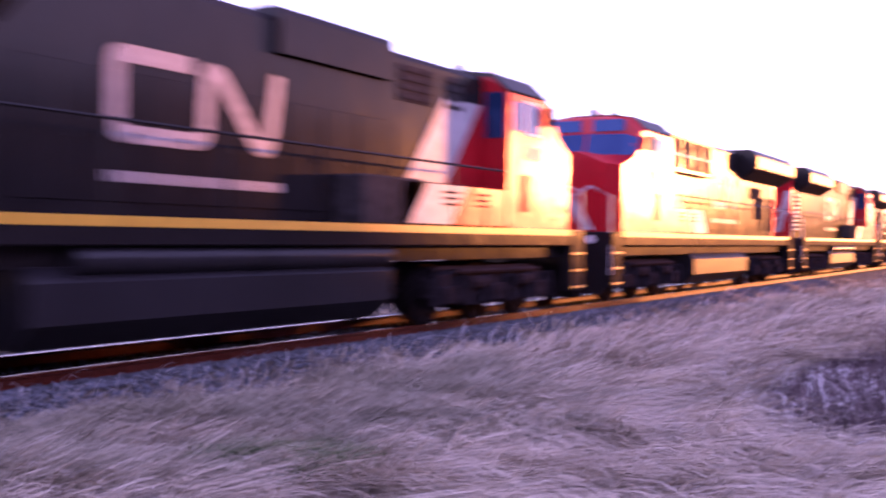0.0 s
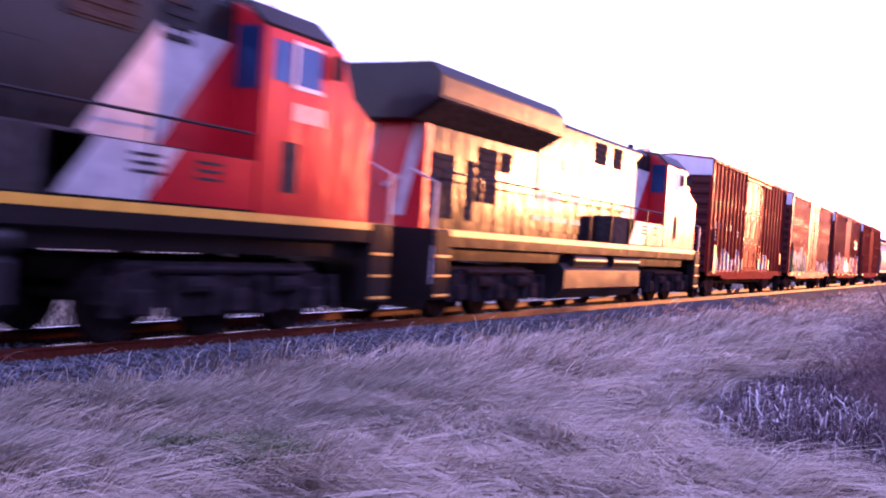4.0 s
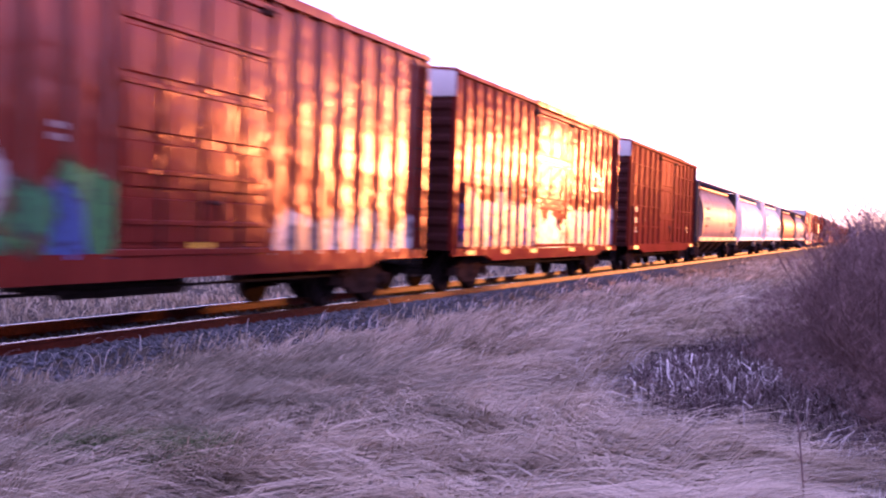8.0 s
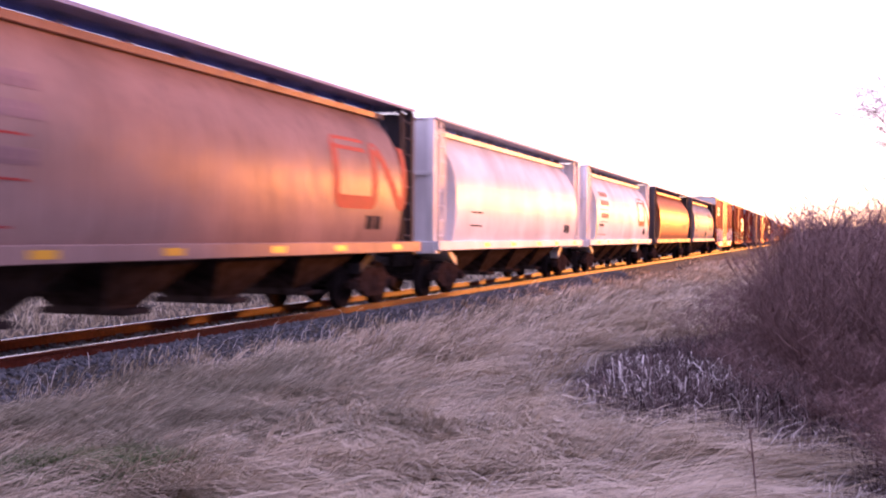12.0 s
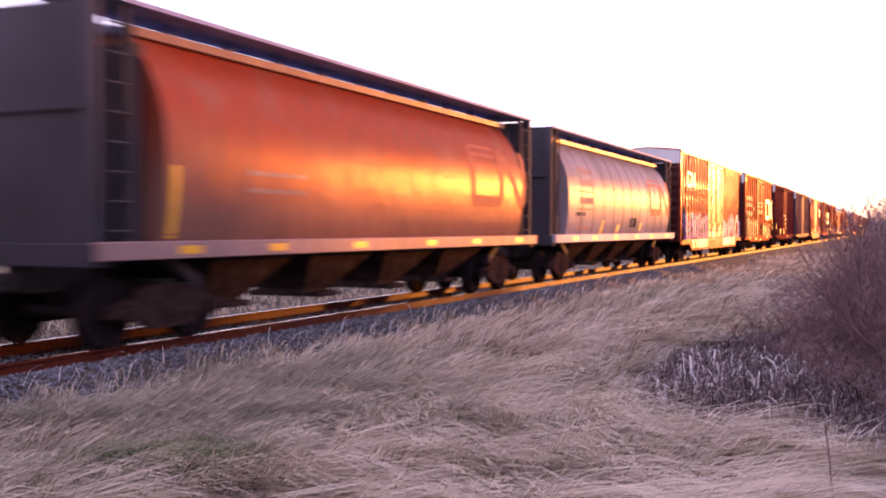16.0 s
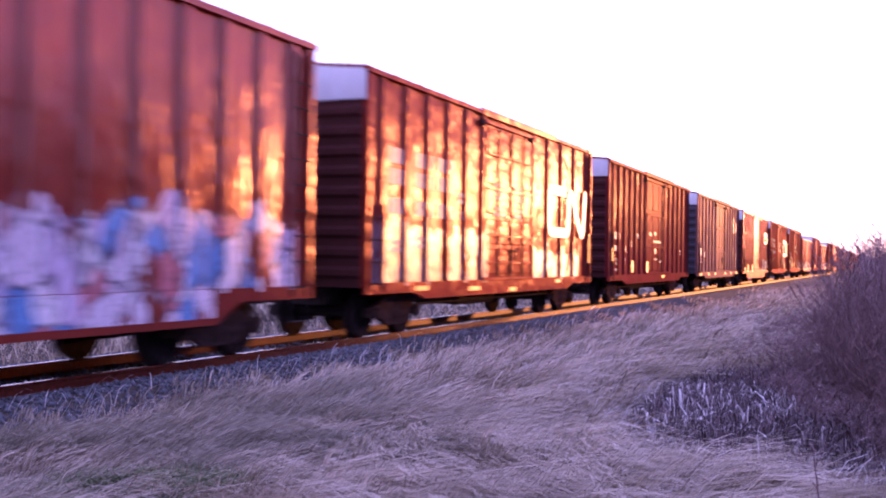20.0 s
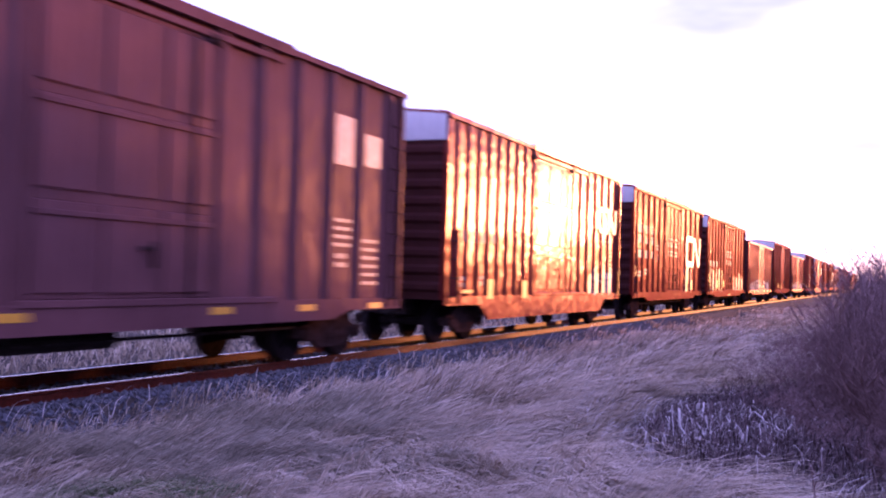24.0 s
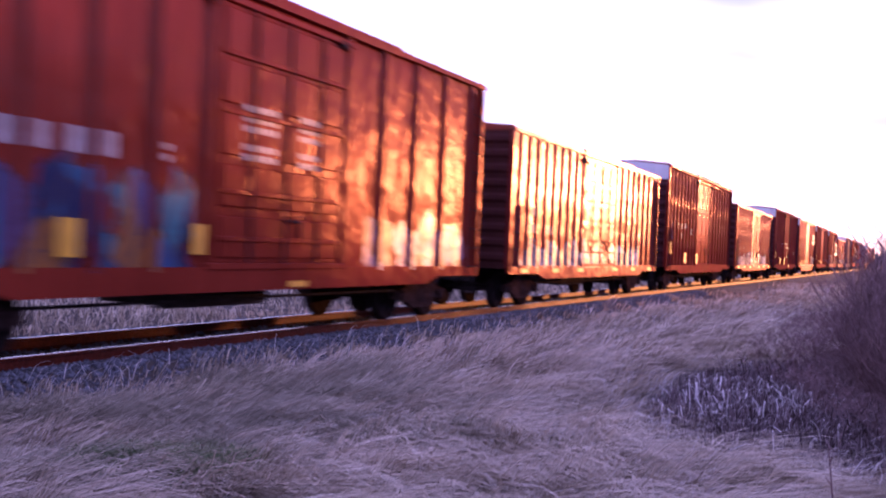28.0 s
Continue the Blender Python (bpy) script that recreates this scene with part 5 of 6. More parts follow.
HROWS = [(-5.85, 3.18, 1.7, 0.2, 7), (-5.85, 2.82, 1.7, 0.2, 7), (-5.9, 2.28, 1.6, 0.2, 7)]
HLINES = [(-6.1, 2.62, 2.0, 0.03, 1), (-6.1, 2.1, 2.0, 0.03, 1), (-6.1, 1.56, 1.75, 0.03, 1)]
HDARK = [(-6.2, 1.92, 1.0, 0.1, 2)]
HTAG = [(5.0, 1.62, 0.8, 0.28, 2)]
BARS = (-6.3, -4.2, -1.6, 1.4, 3.8, 6.6)
put(hopper(dict(label="dusty beige covered hopper with a faded red emblem", mat="beige", trim="greyd", emblem=(3.42, 2.02, 1.4, "redlogo"), letters=[(HROWS, "wornletter"), (HLINES, "redlogo"), (HDARK, "dark"), (HTAG, "dark")], yellow=BARS, stripe=(-6.75,))), 153.3, 169.3)
put(hopper(dict(label="pale grey covered hopper car with clean curved sides", mat="white", trim="white", deck="deckpale", letters=[([(-5.6, 1.75, 1.2, 0.04, 1), (-5.6, 2.1, 1.2, 0.04, 1)], "dark"), (HTAG, "dark")], yellow=BARS[1:], stripe=())), 170.5, 186.5)
put(hopper(dict(label="pale grey covered hopper with a red emblem", mat="white", trim="white", deck="deckpale", emblem=(3.42, 2.02, 1.4, "redlogo"), letters=[(HROWS, "wornletter"), (HLINES, "redlogo"), (HDARK, "dark"), (HTAG, "dark")], yellow=BARS, stripe=(-6.7, 6.55))), 187.9, 203.9)
put(hopper(dict(label="orange-rust covered hopper, grey along the bottom", mat="orange", trim="greyd", sill="beige", letters=[([(-5.0, 2.05, 2.0, 0.07, 1), (-5.0, 2.3, 2.0, 0.07, 1)], "beige")], emblem=(3.42, 2.02, 1.4, "faded"), yellow=BARS, stripe=(-6.7,))), 205.9, 221.9)
put(hopper(dict(label="grey covered hopper with seams round its body", mat="greyh", trim="greyd", sill="palesill", emblem=(3.42, 2.02, 1.4, "redlogo"), letters=[(HROWS, "wornletter"), (HLINES, "redlogo"), (HDARK, "dark"), ([(0.42, 1.58, 1.05, 0.34, 2)], "dark")], bands=[-5.6 + 1.25 * i for i in range(10)], yellow=BARS, slants=[(-3.45, 1.37, 1.8, 0.22), (-1.42, 1.38, 1.68, 0.2), (1.85, 1.45, 1.75, 0.2)], L=16.4)), 223.5, 239.9)

put(boxcar(dict(label="long rusty double-door boxcar sprayed violet and cyan", mat="rust", L=18.7, ribs=(9, 7), ribw=0.08, door=(-2.3, 2.3), plug=True, emblem=(-7.95, 3.4, 0.7), letters=[(-8.05, 2.52, 0.8, 0.24, 3), (-8.0, 2.1, 0.55, 0.22, 2), (-7.2, 2.1, 0.35, 0.2, 2), (-1.8, 3.9, 0.8, 0.1, 5), (0.6, 3.9, 0.8, 0.1, 5)], drop=0.56, graffiti=[(-9.1, -2.4, 2.35, SPRAY["violet"]), (-2.2, 2.2, 1.9, SPRAY["grey"]), (2.4, 9.0, 2.25, SPRAY["lavender"])], sillspray=[(2.4, 6.7, 0.66, SPRAY["lavender"]), (-6.6, -2.4, 0.66, SPRAY["violet"])])), 241.4, 260.1)
put(boxcar(dict(label="red-brown boxcar with white rows of lettering and a white emblem", mat="oxide", L=15.2, ribs=(5, 4), plug=True, letters=BIG_ROWS, doorletters=DOOR_MARKS, emblem=(3.05, 2.18, 1.45), yellow=[(-2.35, 0.87, 0.7, 0.09), (0.25, 0.8, 0.5, 0.09), (4.1, 0.95, 0.5, 0.09), (-5.2, 0.93, 0.6, 0.09), (7.35, 1.9, 0.16, 0.9)], graffiti=[(-7.3, -1.55, 2.3, SPRAY["slate"]), (2.05, 6.4, 1.95, SPRAY["palegrey"])])), 262.0, 277.2)
put(boxcar(dict(label="clean dark red boxcar with small white lettering", mat="maroon", L=15.2, ribs=(6, 5), letters=[(-6.5, 2.3, 0.8, 0.24, 3), (-6.5, 1.88, 0.75, 0.2, 3), (-5.3, 1.88, 0.5, 0.18, 2), (-6.4, 1.56, 0.6, 0.07, 5), (-6.4, 1.42, 0.6, 0.07, 5), (-6.45, 1.2, 0.6, 0.07, 5), (-5.3, 1.56, 0.45, 0.07, 4), (-5.3, 1.42, 0.45, 0.07, 4), (-4.25, 2.2, 0.35, 0.07, 3), (-4.25, 2.08, 0.35, 0.07, 3), (-3.05, 2.4, 0.3, 0.18, 2), (5.6, 2.0, 0.5, 0.07, 4), (5.6, 1.86, 0.5, 0.07, 4), (6.0, 1.5, 0.45, 0.3, 1)], doorletters=[(-1.1, 2.55, 0.35, 0.12, 3), (-0.2, 2.58, 0.35, 0.14, 2), (-0.3, 2.3, 1.4, 0.07, 9), (-0.1, 1.85, 0.3, 0.22, 1), (-0.1, 1.6, 0.35, 0.07, 3), (0.9, 1.5, 0.4, 0.07, 3)], yellow=UP + [(1.6, 0.93, 0.5, 0.1)])), 279.45, 294.65)
put(boxcar(dict(label="grey-brown boxcar with a pale lower edge", mat="purple", L=15.3, ribs=(5, 5), letters=[(5.0, 3.35, 0.95, 0.85, 1), (6.17, 3.42, 0.78, 0.57, 1), (-6.5, 1.85, 0.7, 0.4, 3), (-5.3, 1.82, 0.6, 0.26, 2)] + [(6.12, 1.3 + 0.15 * i, 0.66, 0.06, 4) for i in range(6)] + [(5.0, 1.95 + 0.14 * i, 0.75, 0.06, 5) for i in range(4)] + SMALL[3:], yellow=LOW, end="greyd")), 297.2, 312.5)
put(boxcar(dict(label="rust-red ribbed boxcar with a deep side sill", mat="rust", L=15.3, ribs=(8, 6), ribw=0.075, drop=0.5, emblem=(4.75, 3.0, 0.85), letters=[(-6.6, 2.27, 0.5, 0.25, 2), (-5.9, 2.26, 0.65, 0.26, 3), (-5.05, 2.3, 0.5, 0.22, 2), (-6.7, 1.4, 0.5, 0.09, 4), (-6.7, 1.26, 0.5, 0.09, 4), (-5.7, 1.42, 0.4, 0.09, 3), (-5.7, 1.3, 0.4, 0.09, 3), (4.9, 2.72, 1.8, 0.07, 8)] + [(6.25, 1.85 + 0.13 * i, 0.4, 0.07, 3) for i in range(5)], yellow=[(-4.98, 1.21, 0.34, 0.46), (-2.5, 1.2, 0.36, 0.44), (-6.45, 1.16, 0.65, 0.07), (7.5, 1.4, 0.2, 0.85)], graffiti=[(3.6, 6.9, 1.95, SPRAY["palegrey"])])), 314.7, 330.0)
put(boxcar(dict(label="red-brown boxcar with bold white lettering rows and emblem", mat="flatoxide", L=15.2, ribs=(5, 4), plug=True, letters=BIG_ROWS, doorletters=DOOR_MARKS, emblem=(3.0, 2.18, 1.45), yellow=[(-7.35, 1.85, 0.2, 0.35), (4.6, 1.35, 0.3, 0.44)], graffiti=[(2.9, 4.5, 1.95, SPRAY["slate"])])), 332.15, 347.4)
put(boxcar(dict(label="red-brown boxcar with dark blue and orange spray paint", mat="flatoxide", L=15.3, ribs=(5, 4), plug=True, letters=[(-6.6, 2.36, 0.85, 0.3, 3), (-5.4, 2.36, 0.85, 0.3, 3), (-4.35, 2.36, 0.85, 0.3, 3), (-2.9, 2.54, 0.34, 0.09, 3), (-2.9, 2.4, 0.34, 0.09, 3)], doorletters=DOOR_MARKS, yellow=[(-4.33, 1.4, 0.32, 0.44), (-2.02, 1.43, 0.26, 0.4), (0.45, 0.8, 0.5, 0.09), (-7.2, 1.75, 0.2, 0.4)], graffiti=[(-7.0, -2.05, 2.3, SPRAY["teal"]), (2.6, 7.0, 2.0, SPRAY["palepink"])])), 349.25, 364.55)
put(boxcar(dict(label="lower rusty boxcar with close ribs and no end panel", mat="rust", L=15.3, ribs=(8, 7), ribw=0.07, eave=4.3, panel=False, plug=True, letters=SMALL[:6], yellow=LOW, graffiti=[(-7.0, 5.0, 1.7, SPRAY["grey"])])), 366.5, 381.8)
put(boxcar(dict(label="brown ribbed boxcar with unreadable white lettering", mat="shinybrown", L=15.3, ribs=(8, 7), ribw=0.07, letters=MARKS, yellow=UP)), 383.6, 398.9)
_y = 401.0
_kinds = [c[0] for c in CARS[-8:]]
_order = [6, 1, 3, 7, 0, 6, 2, 4, 7, 1, 6, 3, 7, 0]
for k in _order:
    put(copy_thing(_kinds[k], pose(0, 0, 0)), _y, _y + 15.3)
    _y += 17.4


# ---- what moves ----
def spin(wheels, radius, sign):
    """Wheels at one place on their trucks share one rolling path."""
    first = wheels[0]
    x, y, z = first.matrix_basis.translation
    step = math.degrees(SPEED / radius / FPS) * sign
    walk(first, [(k / FPS, pose(x, y, z, (step * k) % 360)) for k in range(28 * FPS + 1)])
    for w in wheels[1:]:
        w.rotation_mode = "QUATERNION"
        w.animation_data_create()
        w.animation_data.action = first.animation_data.action
        w.animation_data.action_slot = first.animation_data.action_slot


def motions():
    rolling = {}
    for thing, y in CARS:
        back = thing.name in FACING_BACK
        walk(thing, [(t, pose(TRACK_X, y - SPEED * t, 0, 0, 0, 180 if back else 0)) for t in (0, 7, 14, 21, 28)])
        for ob in thing.children_recursive:
            if ob.name.startswith("wheelset"):
                p = ob.matrix_basis.translation
                rolling.setdefault((round(p.y, 3), round(p.z, 3), -1 if back else 1), []).append(ob)
    for (_, z, sign), wheels in rolling.items():
        spin(wheels, z, sign)

# ---- sleepers and ballast ----
bed = tagged(new("track_bed"), "gravel track bed with dark wooden sleepers", "track", kind="structure")
tie_mesh = Geo().box(-1.3, 1.3, -0.115, 0.115, -0.33, -0.165, 0.015).mesh("sleeper", M["tie"])
for i in range(300):
    part("sleeper", tie_mesh, bed, at=pose(TRACK_X + random.uniform(-0.03, 0.03), -6 + 0.55 * i, 0, 0, 0, random.uniform(-1, 1)))


def soup(name, verts, faces, mat):
    """A mesh from arrays of triangles."""
    me = bpy.data.meshes.new(name)
    me.vertices.add(len(verts))
    me.vertices.foreach_set("co", np.ascontiguousarray(verts, dtype=np.float32).ravel())
    k = len(faces)
    me.loops.add(3 * k)
    me.loops.foreach_set("vertex_index", np.ascontiguousarray(faces, dtype=np.int32).ravel())
    me.polygons.add(k)
    me.polygons.foreach_set("loop_start", np.arange(0, 3 * k, 3, dtype=np.int32))
    me.update(calc_edges=True)
    me.materials.append(mat)
    return me


def stones():
    r = np.random.default_rng(5)
    k = 26000
    y = 2 + 45 * r.random(k) ** 1.6
    side = r.random(k)
    d = np.where(side < 0.7, 1.0 + 1.35 * r.random(k), -1.0 - 1.2 * r.random(k))
    mid = r.random(k) < 0.2
    d = np.where(mid, r.uniform(-0.7, 0.7, k), d)
    x = TRACK_X + d
    z = np.array([rise(a, b) for a, b in zip(x, y)])
    s = r.uniform(0.018, 0.045, k)
    octa = np.array([(1, 0, 0), (-1, 0, 0), (0, 1, 0), (0, -1, 0), (0, 0, 0.8), (0, 0, -0.8)], float)
    tri = np.array([(0, 2, 4), (2, 1, 4), (1, 3, 4), (3, 0, 4), (2, 0, 5), (1, 2, 5), (3, 1, 5), (0, 3, 5)])
    a = r.uniform(0, 6.28, k)
    v = octa[None] * s[:, None, None] * r.uniform(0.6, 1.3, (k, 6, 1))
    ca, sa = np.cos(a)[:, None], np.sin(a)[:, None]
    v = np.stack([v[..., 0] * ca - v[..., 1] * sa, v[..., 0] * sa + v[..., 1] * ca, v[..., 2] + r.uniform(-0.3, 0.3, (k, 1)) * v[..., 0]], -1)
    v += np.stack([x, y, z + s * 0.4], -1)[:, None]
    f = tri[None] + 6 * np.arange(k)[:, None, None]
    ob = new("ballast", soup("ballast", v.reshape(-1, 3), f.reshape(-1, 3), M["stone"]))
    tagged(ob, "blue-grey crushed stone beside the rails", "ballast", kind="stuff")


stones()


# ---- grass ----
def field(x, y):
    """How the wind has laid the grass: angle of its tips, and how flat it lies."""
    a = noise.noise((x * 0.30 + 4, y * 0.30, 1.0))
    b = noise.noise((x * 0.7, y * 0.7, 9.0))
    c = noise.noise((x * 1.6, y * 1.6, 5.0))
    west = min(1.0, max(0.0, (-4.4 - x) / 1.2))
    return -0.25 + 0.85 * west + 0.7 * a + 0.6 * b + 0.55 * c, 0.91 + 0.06 * b + 0.08 * c - 0.22 * west


def blades(name, x, y, length, width, lay, angle, mat, seed, lift=0.0):
    r = np.random.default_rng(seed)
    k = len(x)
    z = np.array([rise(a, b) for a, b in zip(x, y)]) - 0.02 + lift
    d = np.stack([np.cos(angle), np.sin(angle), np.zeros(k)], -1)
    turn = angle + np.pi / 2 + r.uniform(-0.9, 0.9, k)
    side = np.stack([np.cos(turn), np.sin(turn), r.uniform(-0.3, 0.3, k)], -1)
    lay = np.clip(lay, 0.1, 0.97)
    up = np.sqrt(1 - lay ** 2)
    rows = []
    for t, w in ((0.0, 1.0), (0.4, 0.9), (0.75, 0.6), (1.0, 0.0)):
        p = np.stack([x, y, z], -1) + d * (length * lay * t ** 1.25)[:, None]
        p[:, 2] += length * up * (1.6 * t - 1.05 * t * t)
        if w:
            rows += [p - side * (width * w / 2)[:, None], p + side * (width * w / 2)[:, None]]
        else:
            rows.append(p)
    v = np.stack(rows, 1)
    tri = np.array([(0, 1, 3), (0, 3, 2), (2, 3, 5), (2, 5, 4), (4, 5, 6)])
    f = tri[None] + 7 * np.arange(k)[:, None, None]
    return soup(name, v.reshape(-1, 3), f.reshape(-1, 3), mat)


def polar(r, k, r0, r1, a0, a1):
    rr = r0 * (r1 / r0) ** r.random(k)
    a = np.radians(r.uniform(a0, a1, k))
    return -rr * np.sin(a), rr * np.cos(a), rr


def brush(x, y):
    """Where the thicket's undergrowth takes the place of grass."""
    front = np.interp(x, [-2.6, -1.2, -0.2, 0.25, 0.55, 0.8], [10.9, 9.7, 9.5, 8.6, 7.0, 5.8])
    return (x > -2.6 - 0.05 * (y - 12)) & (y > front) & (y < 17 + 1.2 * (x + 2.6)) & (x < 6)


def grass():
    r = np.random.default_rng(11)
    # tufts: blades that rise from one root and fall over the same way
    cx, cy, cd = polar(r, 9000, 6.0, 80, -12, 60)
    keep = (cx > TRACK_X + 1.75 + 0.3 * r.random(len(cx))) & (cx < 9) & ~brush(cx + 0.65, cy + 0.35)
    # hollows between the laid tufts, long in the way the grass lies
    gap = np.array([noise.noise((0.75 * (0.96 * a + 0.28 * b), 2.4 * (0.96 * b - 0.28 * a), 6.0)) for a, b in zip(cx, cy)])
    keep &= (gap < 0.22 - 0.1 * np.clip((-3.6 - cx) / 1.5, 0, 1)) | (r.random(len(cx)) < 0.12)
    for hx, hy, hr in ((-4.95, 6.15, 0.5), (-4.6, 7.55, 0.28)):
        keep &= (np.hypot(cx - hx, cy - hy) > hr) | (r.random(len(cx)) < 0.2)
    cx, cy, cd = cx[keep], cy[keep], cd[keep]
    fl = np.array([field(a, b) for a, b in zip(cx, cy)])
    m = len(cx)
    tall = np.array([noise.noise((a * 1.1, b * 1.1, 2.0)) for a, b in zip(cx, cy)])
    west = np.clip((-4.4 - cx) / 1.2, 0, 1)
    each = 46
    pick = np.repeat(np.arange(m), each)
    k = len(pick)
    spread = (0.045 + 0.009 * cd)[pick]
    x = cx[pick] + r.normal(0, 1, k) * spread
    y = cy[pick] + r.normal(0, 1, k) * spread
    x = np.maximum(x, TRACK_X + 1.55 + 0.75 * r.random(k))
    d = cd[pick]
    near_track = np.clip((TRACK_X + 3.6 - x) / 1.2, 0, 1)
    length = ((0.55 + 0.45 * r.random(m)) * (1 + 0.7 * tall))[pick] * r.uniform(0.5, 1.2, k) * (1 - 0.5 * near_track) * (1 - 0.4 * west[pick])
    width = np.maximum(0.0065, d * 0.00095) * r.uniform(0.5, 1.6, k)
    lay = (fl[:, 1] + r.normal(0, 0.09, m))[pick] + r.normal(0, 0.06, k) - 0.25 * near_track
    ang = (fl[:, 0] + r.normal(0, 0.19, m))[pick] + r.normal(0, 0.13 + 0.22 * west[pick], k) + np.where(r.random(k) < 0.08, r.normal(0, 0.9, k), 0)
    me = blades("dry_grass", x, y, length, width, lay, ang, M["grass"], 12)
    tagged(new("dry_grass", me), "long dead straw-coloured grass combed flat by wind", "grass", kind="stuff")
    # seed stalks that stand up from the mat
    x, y, d = polar(r, 16000, 6.0, 40, -10, 60)
    keep = (x > TRACK_X + 1.6) & (x < 6)
    x, y, d = x[keep], y[keep], d[keep]
    k = len(x)
    me = blades("grass_stalks", x, y, 0.3 + 0.35 * r.random(k), np.maximum(0.006, d * 0.0007), 0.5 + 0.42 * r.random(k), 0.2 + r.normal(0, 0.8, k), M["weed"], 13)
    tagged(new("grass_stalks", me), "thin pale stalks standing out of the grass", "grass", kind="stuff")
    # long pale strands that lie over the mat in loose locks
    cx, cy, cd = polar(r, 3700, 6.0, 34, -10, 60)
    keep = (cx > TRACK_X + 2.6) & (cx < 6) & ~brush(cx + 1.2, cy + 0.35) & (r.random(len(cx)) > 0.25 * np.clip((-4.0 - cx) / 1.2, 0, 1)) & (np.hypot(cx + 4.95, cy - 6.15) > 0.55)
    cx, cy, cd = cx[keep], cy[keep], cd[keep]
    fl = np.array([field(a, b) for a, b in zip(cx, cy)])
    m = len(cx)
    pick = np.repeat(np.arange(m), 9)
    k = len(pick)
    x, y = cx[pick] + r.normal(0, 0.035, k), cy[pick] + r.normal(0, 0.035, k)
    ang = (fl[:, 0] + r.normal(0, 0.22, m))[pick] + r.normal(0, 0.10, k)
    lay = np.clip((r.normal(0.88, 0.05, m) - 0.2 * np.clip((-4.4 - cx) / 1.2, 0, 1))[pick] + r.normal(0, 0.03, k), 0.6, 0.97)
    me = blades("pale_strands", x, y, r.uniform(0.65, 1.4, k) * (1 - 0.45 * np.clip((-4.0 - x) / 1.5, 0, 1)), np.maximum(0.010, cd[pick] * 0.0011), lay, ang, M["straw"], 17, 0.05)
    tagged(new("pale_strands", me), "long pale straw strands lying over the grass", "grass", kind="stuff")
    # sparse grass round the viewer and behind
    k = 76000
    deg = r.uniform(-8, 352, k)
    q, a = np.where(deg < 58, 0.1 + 6.3 * np.sqrt(r.random(k)), 0.1 + 11.5 * r.random(k) ** 0.7), np.radians(deg)
    x, y = -q * np.sin(a), q * np.cos(a)
    keep = (x > TRACK_X + 2.0)
    x, y = x[keep], y[keep]
    k = len(x)
    me = blades("near_grass", x, y, r.uniform(0.25, 0.6, k), np.full(k, 0.007), np.clip(r.normal(0.85, 0.08, k), 0.3, 0.97), -0.2 + r.normal(0, 0.5, k), M["grass"], 16)
    tagged(new("near_grass", me), "dead straw-coloured grass about the viewer's feet", "grass", kind="stuff")
    # green shoots low in the hollow near the viewer
    a = r.uniform(0, 6.28, 6000)
    q = np.sqrt(r.random(6000))
    x, y = -4.9 + 0.75 * q * np.cos(a), 6.1 + 0.6 * q * np.sin(a)
    me = blades("green_grass", x, y, r.uniform(0.16, 0.36, 6000), np.full(6000, 0.007), r.uniform(0.3, 0.8, 6000), r.uniform(0, 6.28, 6000), M["green"], 14, 0.1)
    tagged(new("green_grass", me), "small patch of green grass under the straw", "grass", kind="stuff")
    # dull olive tufts, still half green, among the straw of the lower ground
    g = np.random.default_rng(44)
    cx, cy = -6.0 + 1.5 * g.normal(0, 1, 2600), 7.6 + 2.1 * g.normal(0, 1, 2600)
    wet = np.array([noise.noise((a * 0.9, b * 0.9, 21.0)) for a, b in zip(cx, cy)])
    keep = (wet > -0.12) & (cx > TRACK_X + 2.6) & (cy > 3.5)
    cx, cy = cx[keep], cy[keep]
    fl = np.array([field(a, b) for a, b in zip(cx, cy)])
    m = len(cx)
    pick = np.repeat(np.arange(m), 32)
    k = len(pick)
    x, y = cx[pick] + g.normal(0, 0.10, k), cy[pick] + g.normal(0, 0.10, k)
    me = blades("olive_grass", x, y, g.uniform(0.3, 0.75, k), np.full(k, 0.007), np.clip(fl[:, 1][pick] - 0.12 + g.normal(0, 0.07, k), 0.3, 0.95), fl[:, 0][pick] + g.normal(0, 0.3, k), M["olive"], 18, 0.02)
    tagged(new("olive_grass", me), "dull olive half-green tufts among the straw", "grass", kind="stuff")
    # the far side of the track
    x, y, d = polar(r, 45000, 12, 110, 5, 70)
    keep = (x < TRACK_X - 2.2)
    x, y, d = x[keep], y[keep], d[keep]
    k = len(x)
    me = blades("far_grass", x, y, 0.25 + 0.3 * r.random(k), np.maximum(0.008, d * 0.001), 0.5 + 0.3 * r.random(k), r.uniform(0, 6.28, k), M["grass"], 15)
    tagged(new("far_grass", me), "pale dry grass beyond the track", "grass", kind="stuff")


grass()


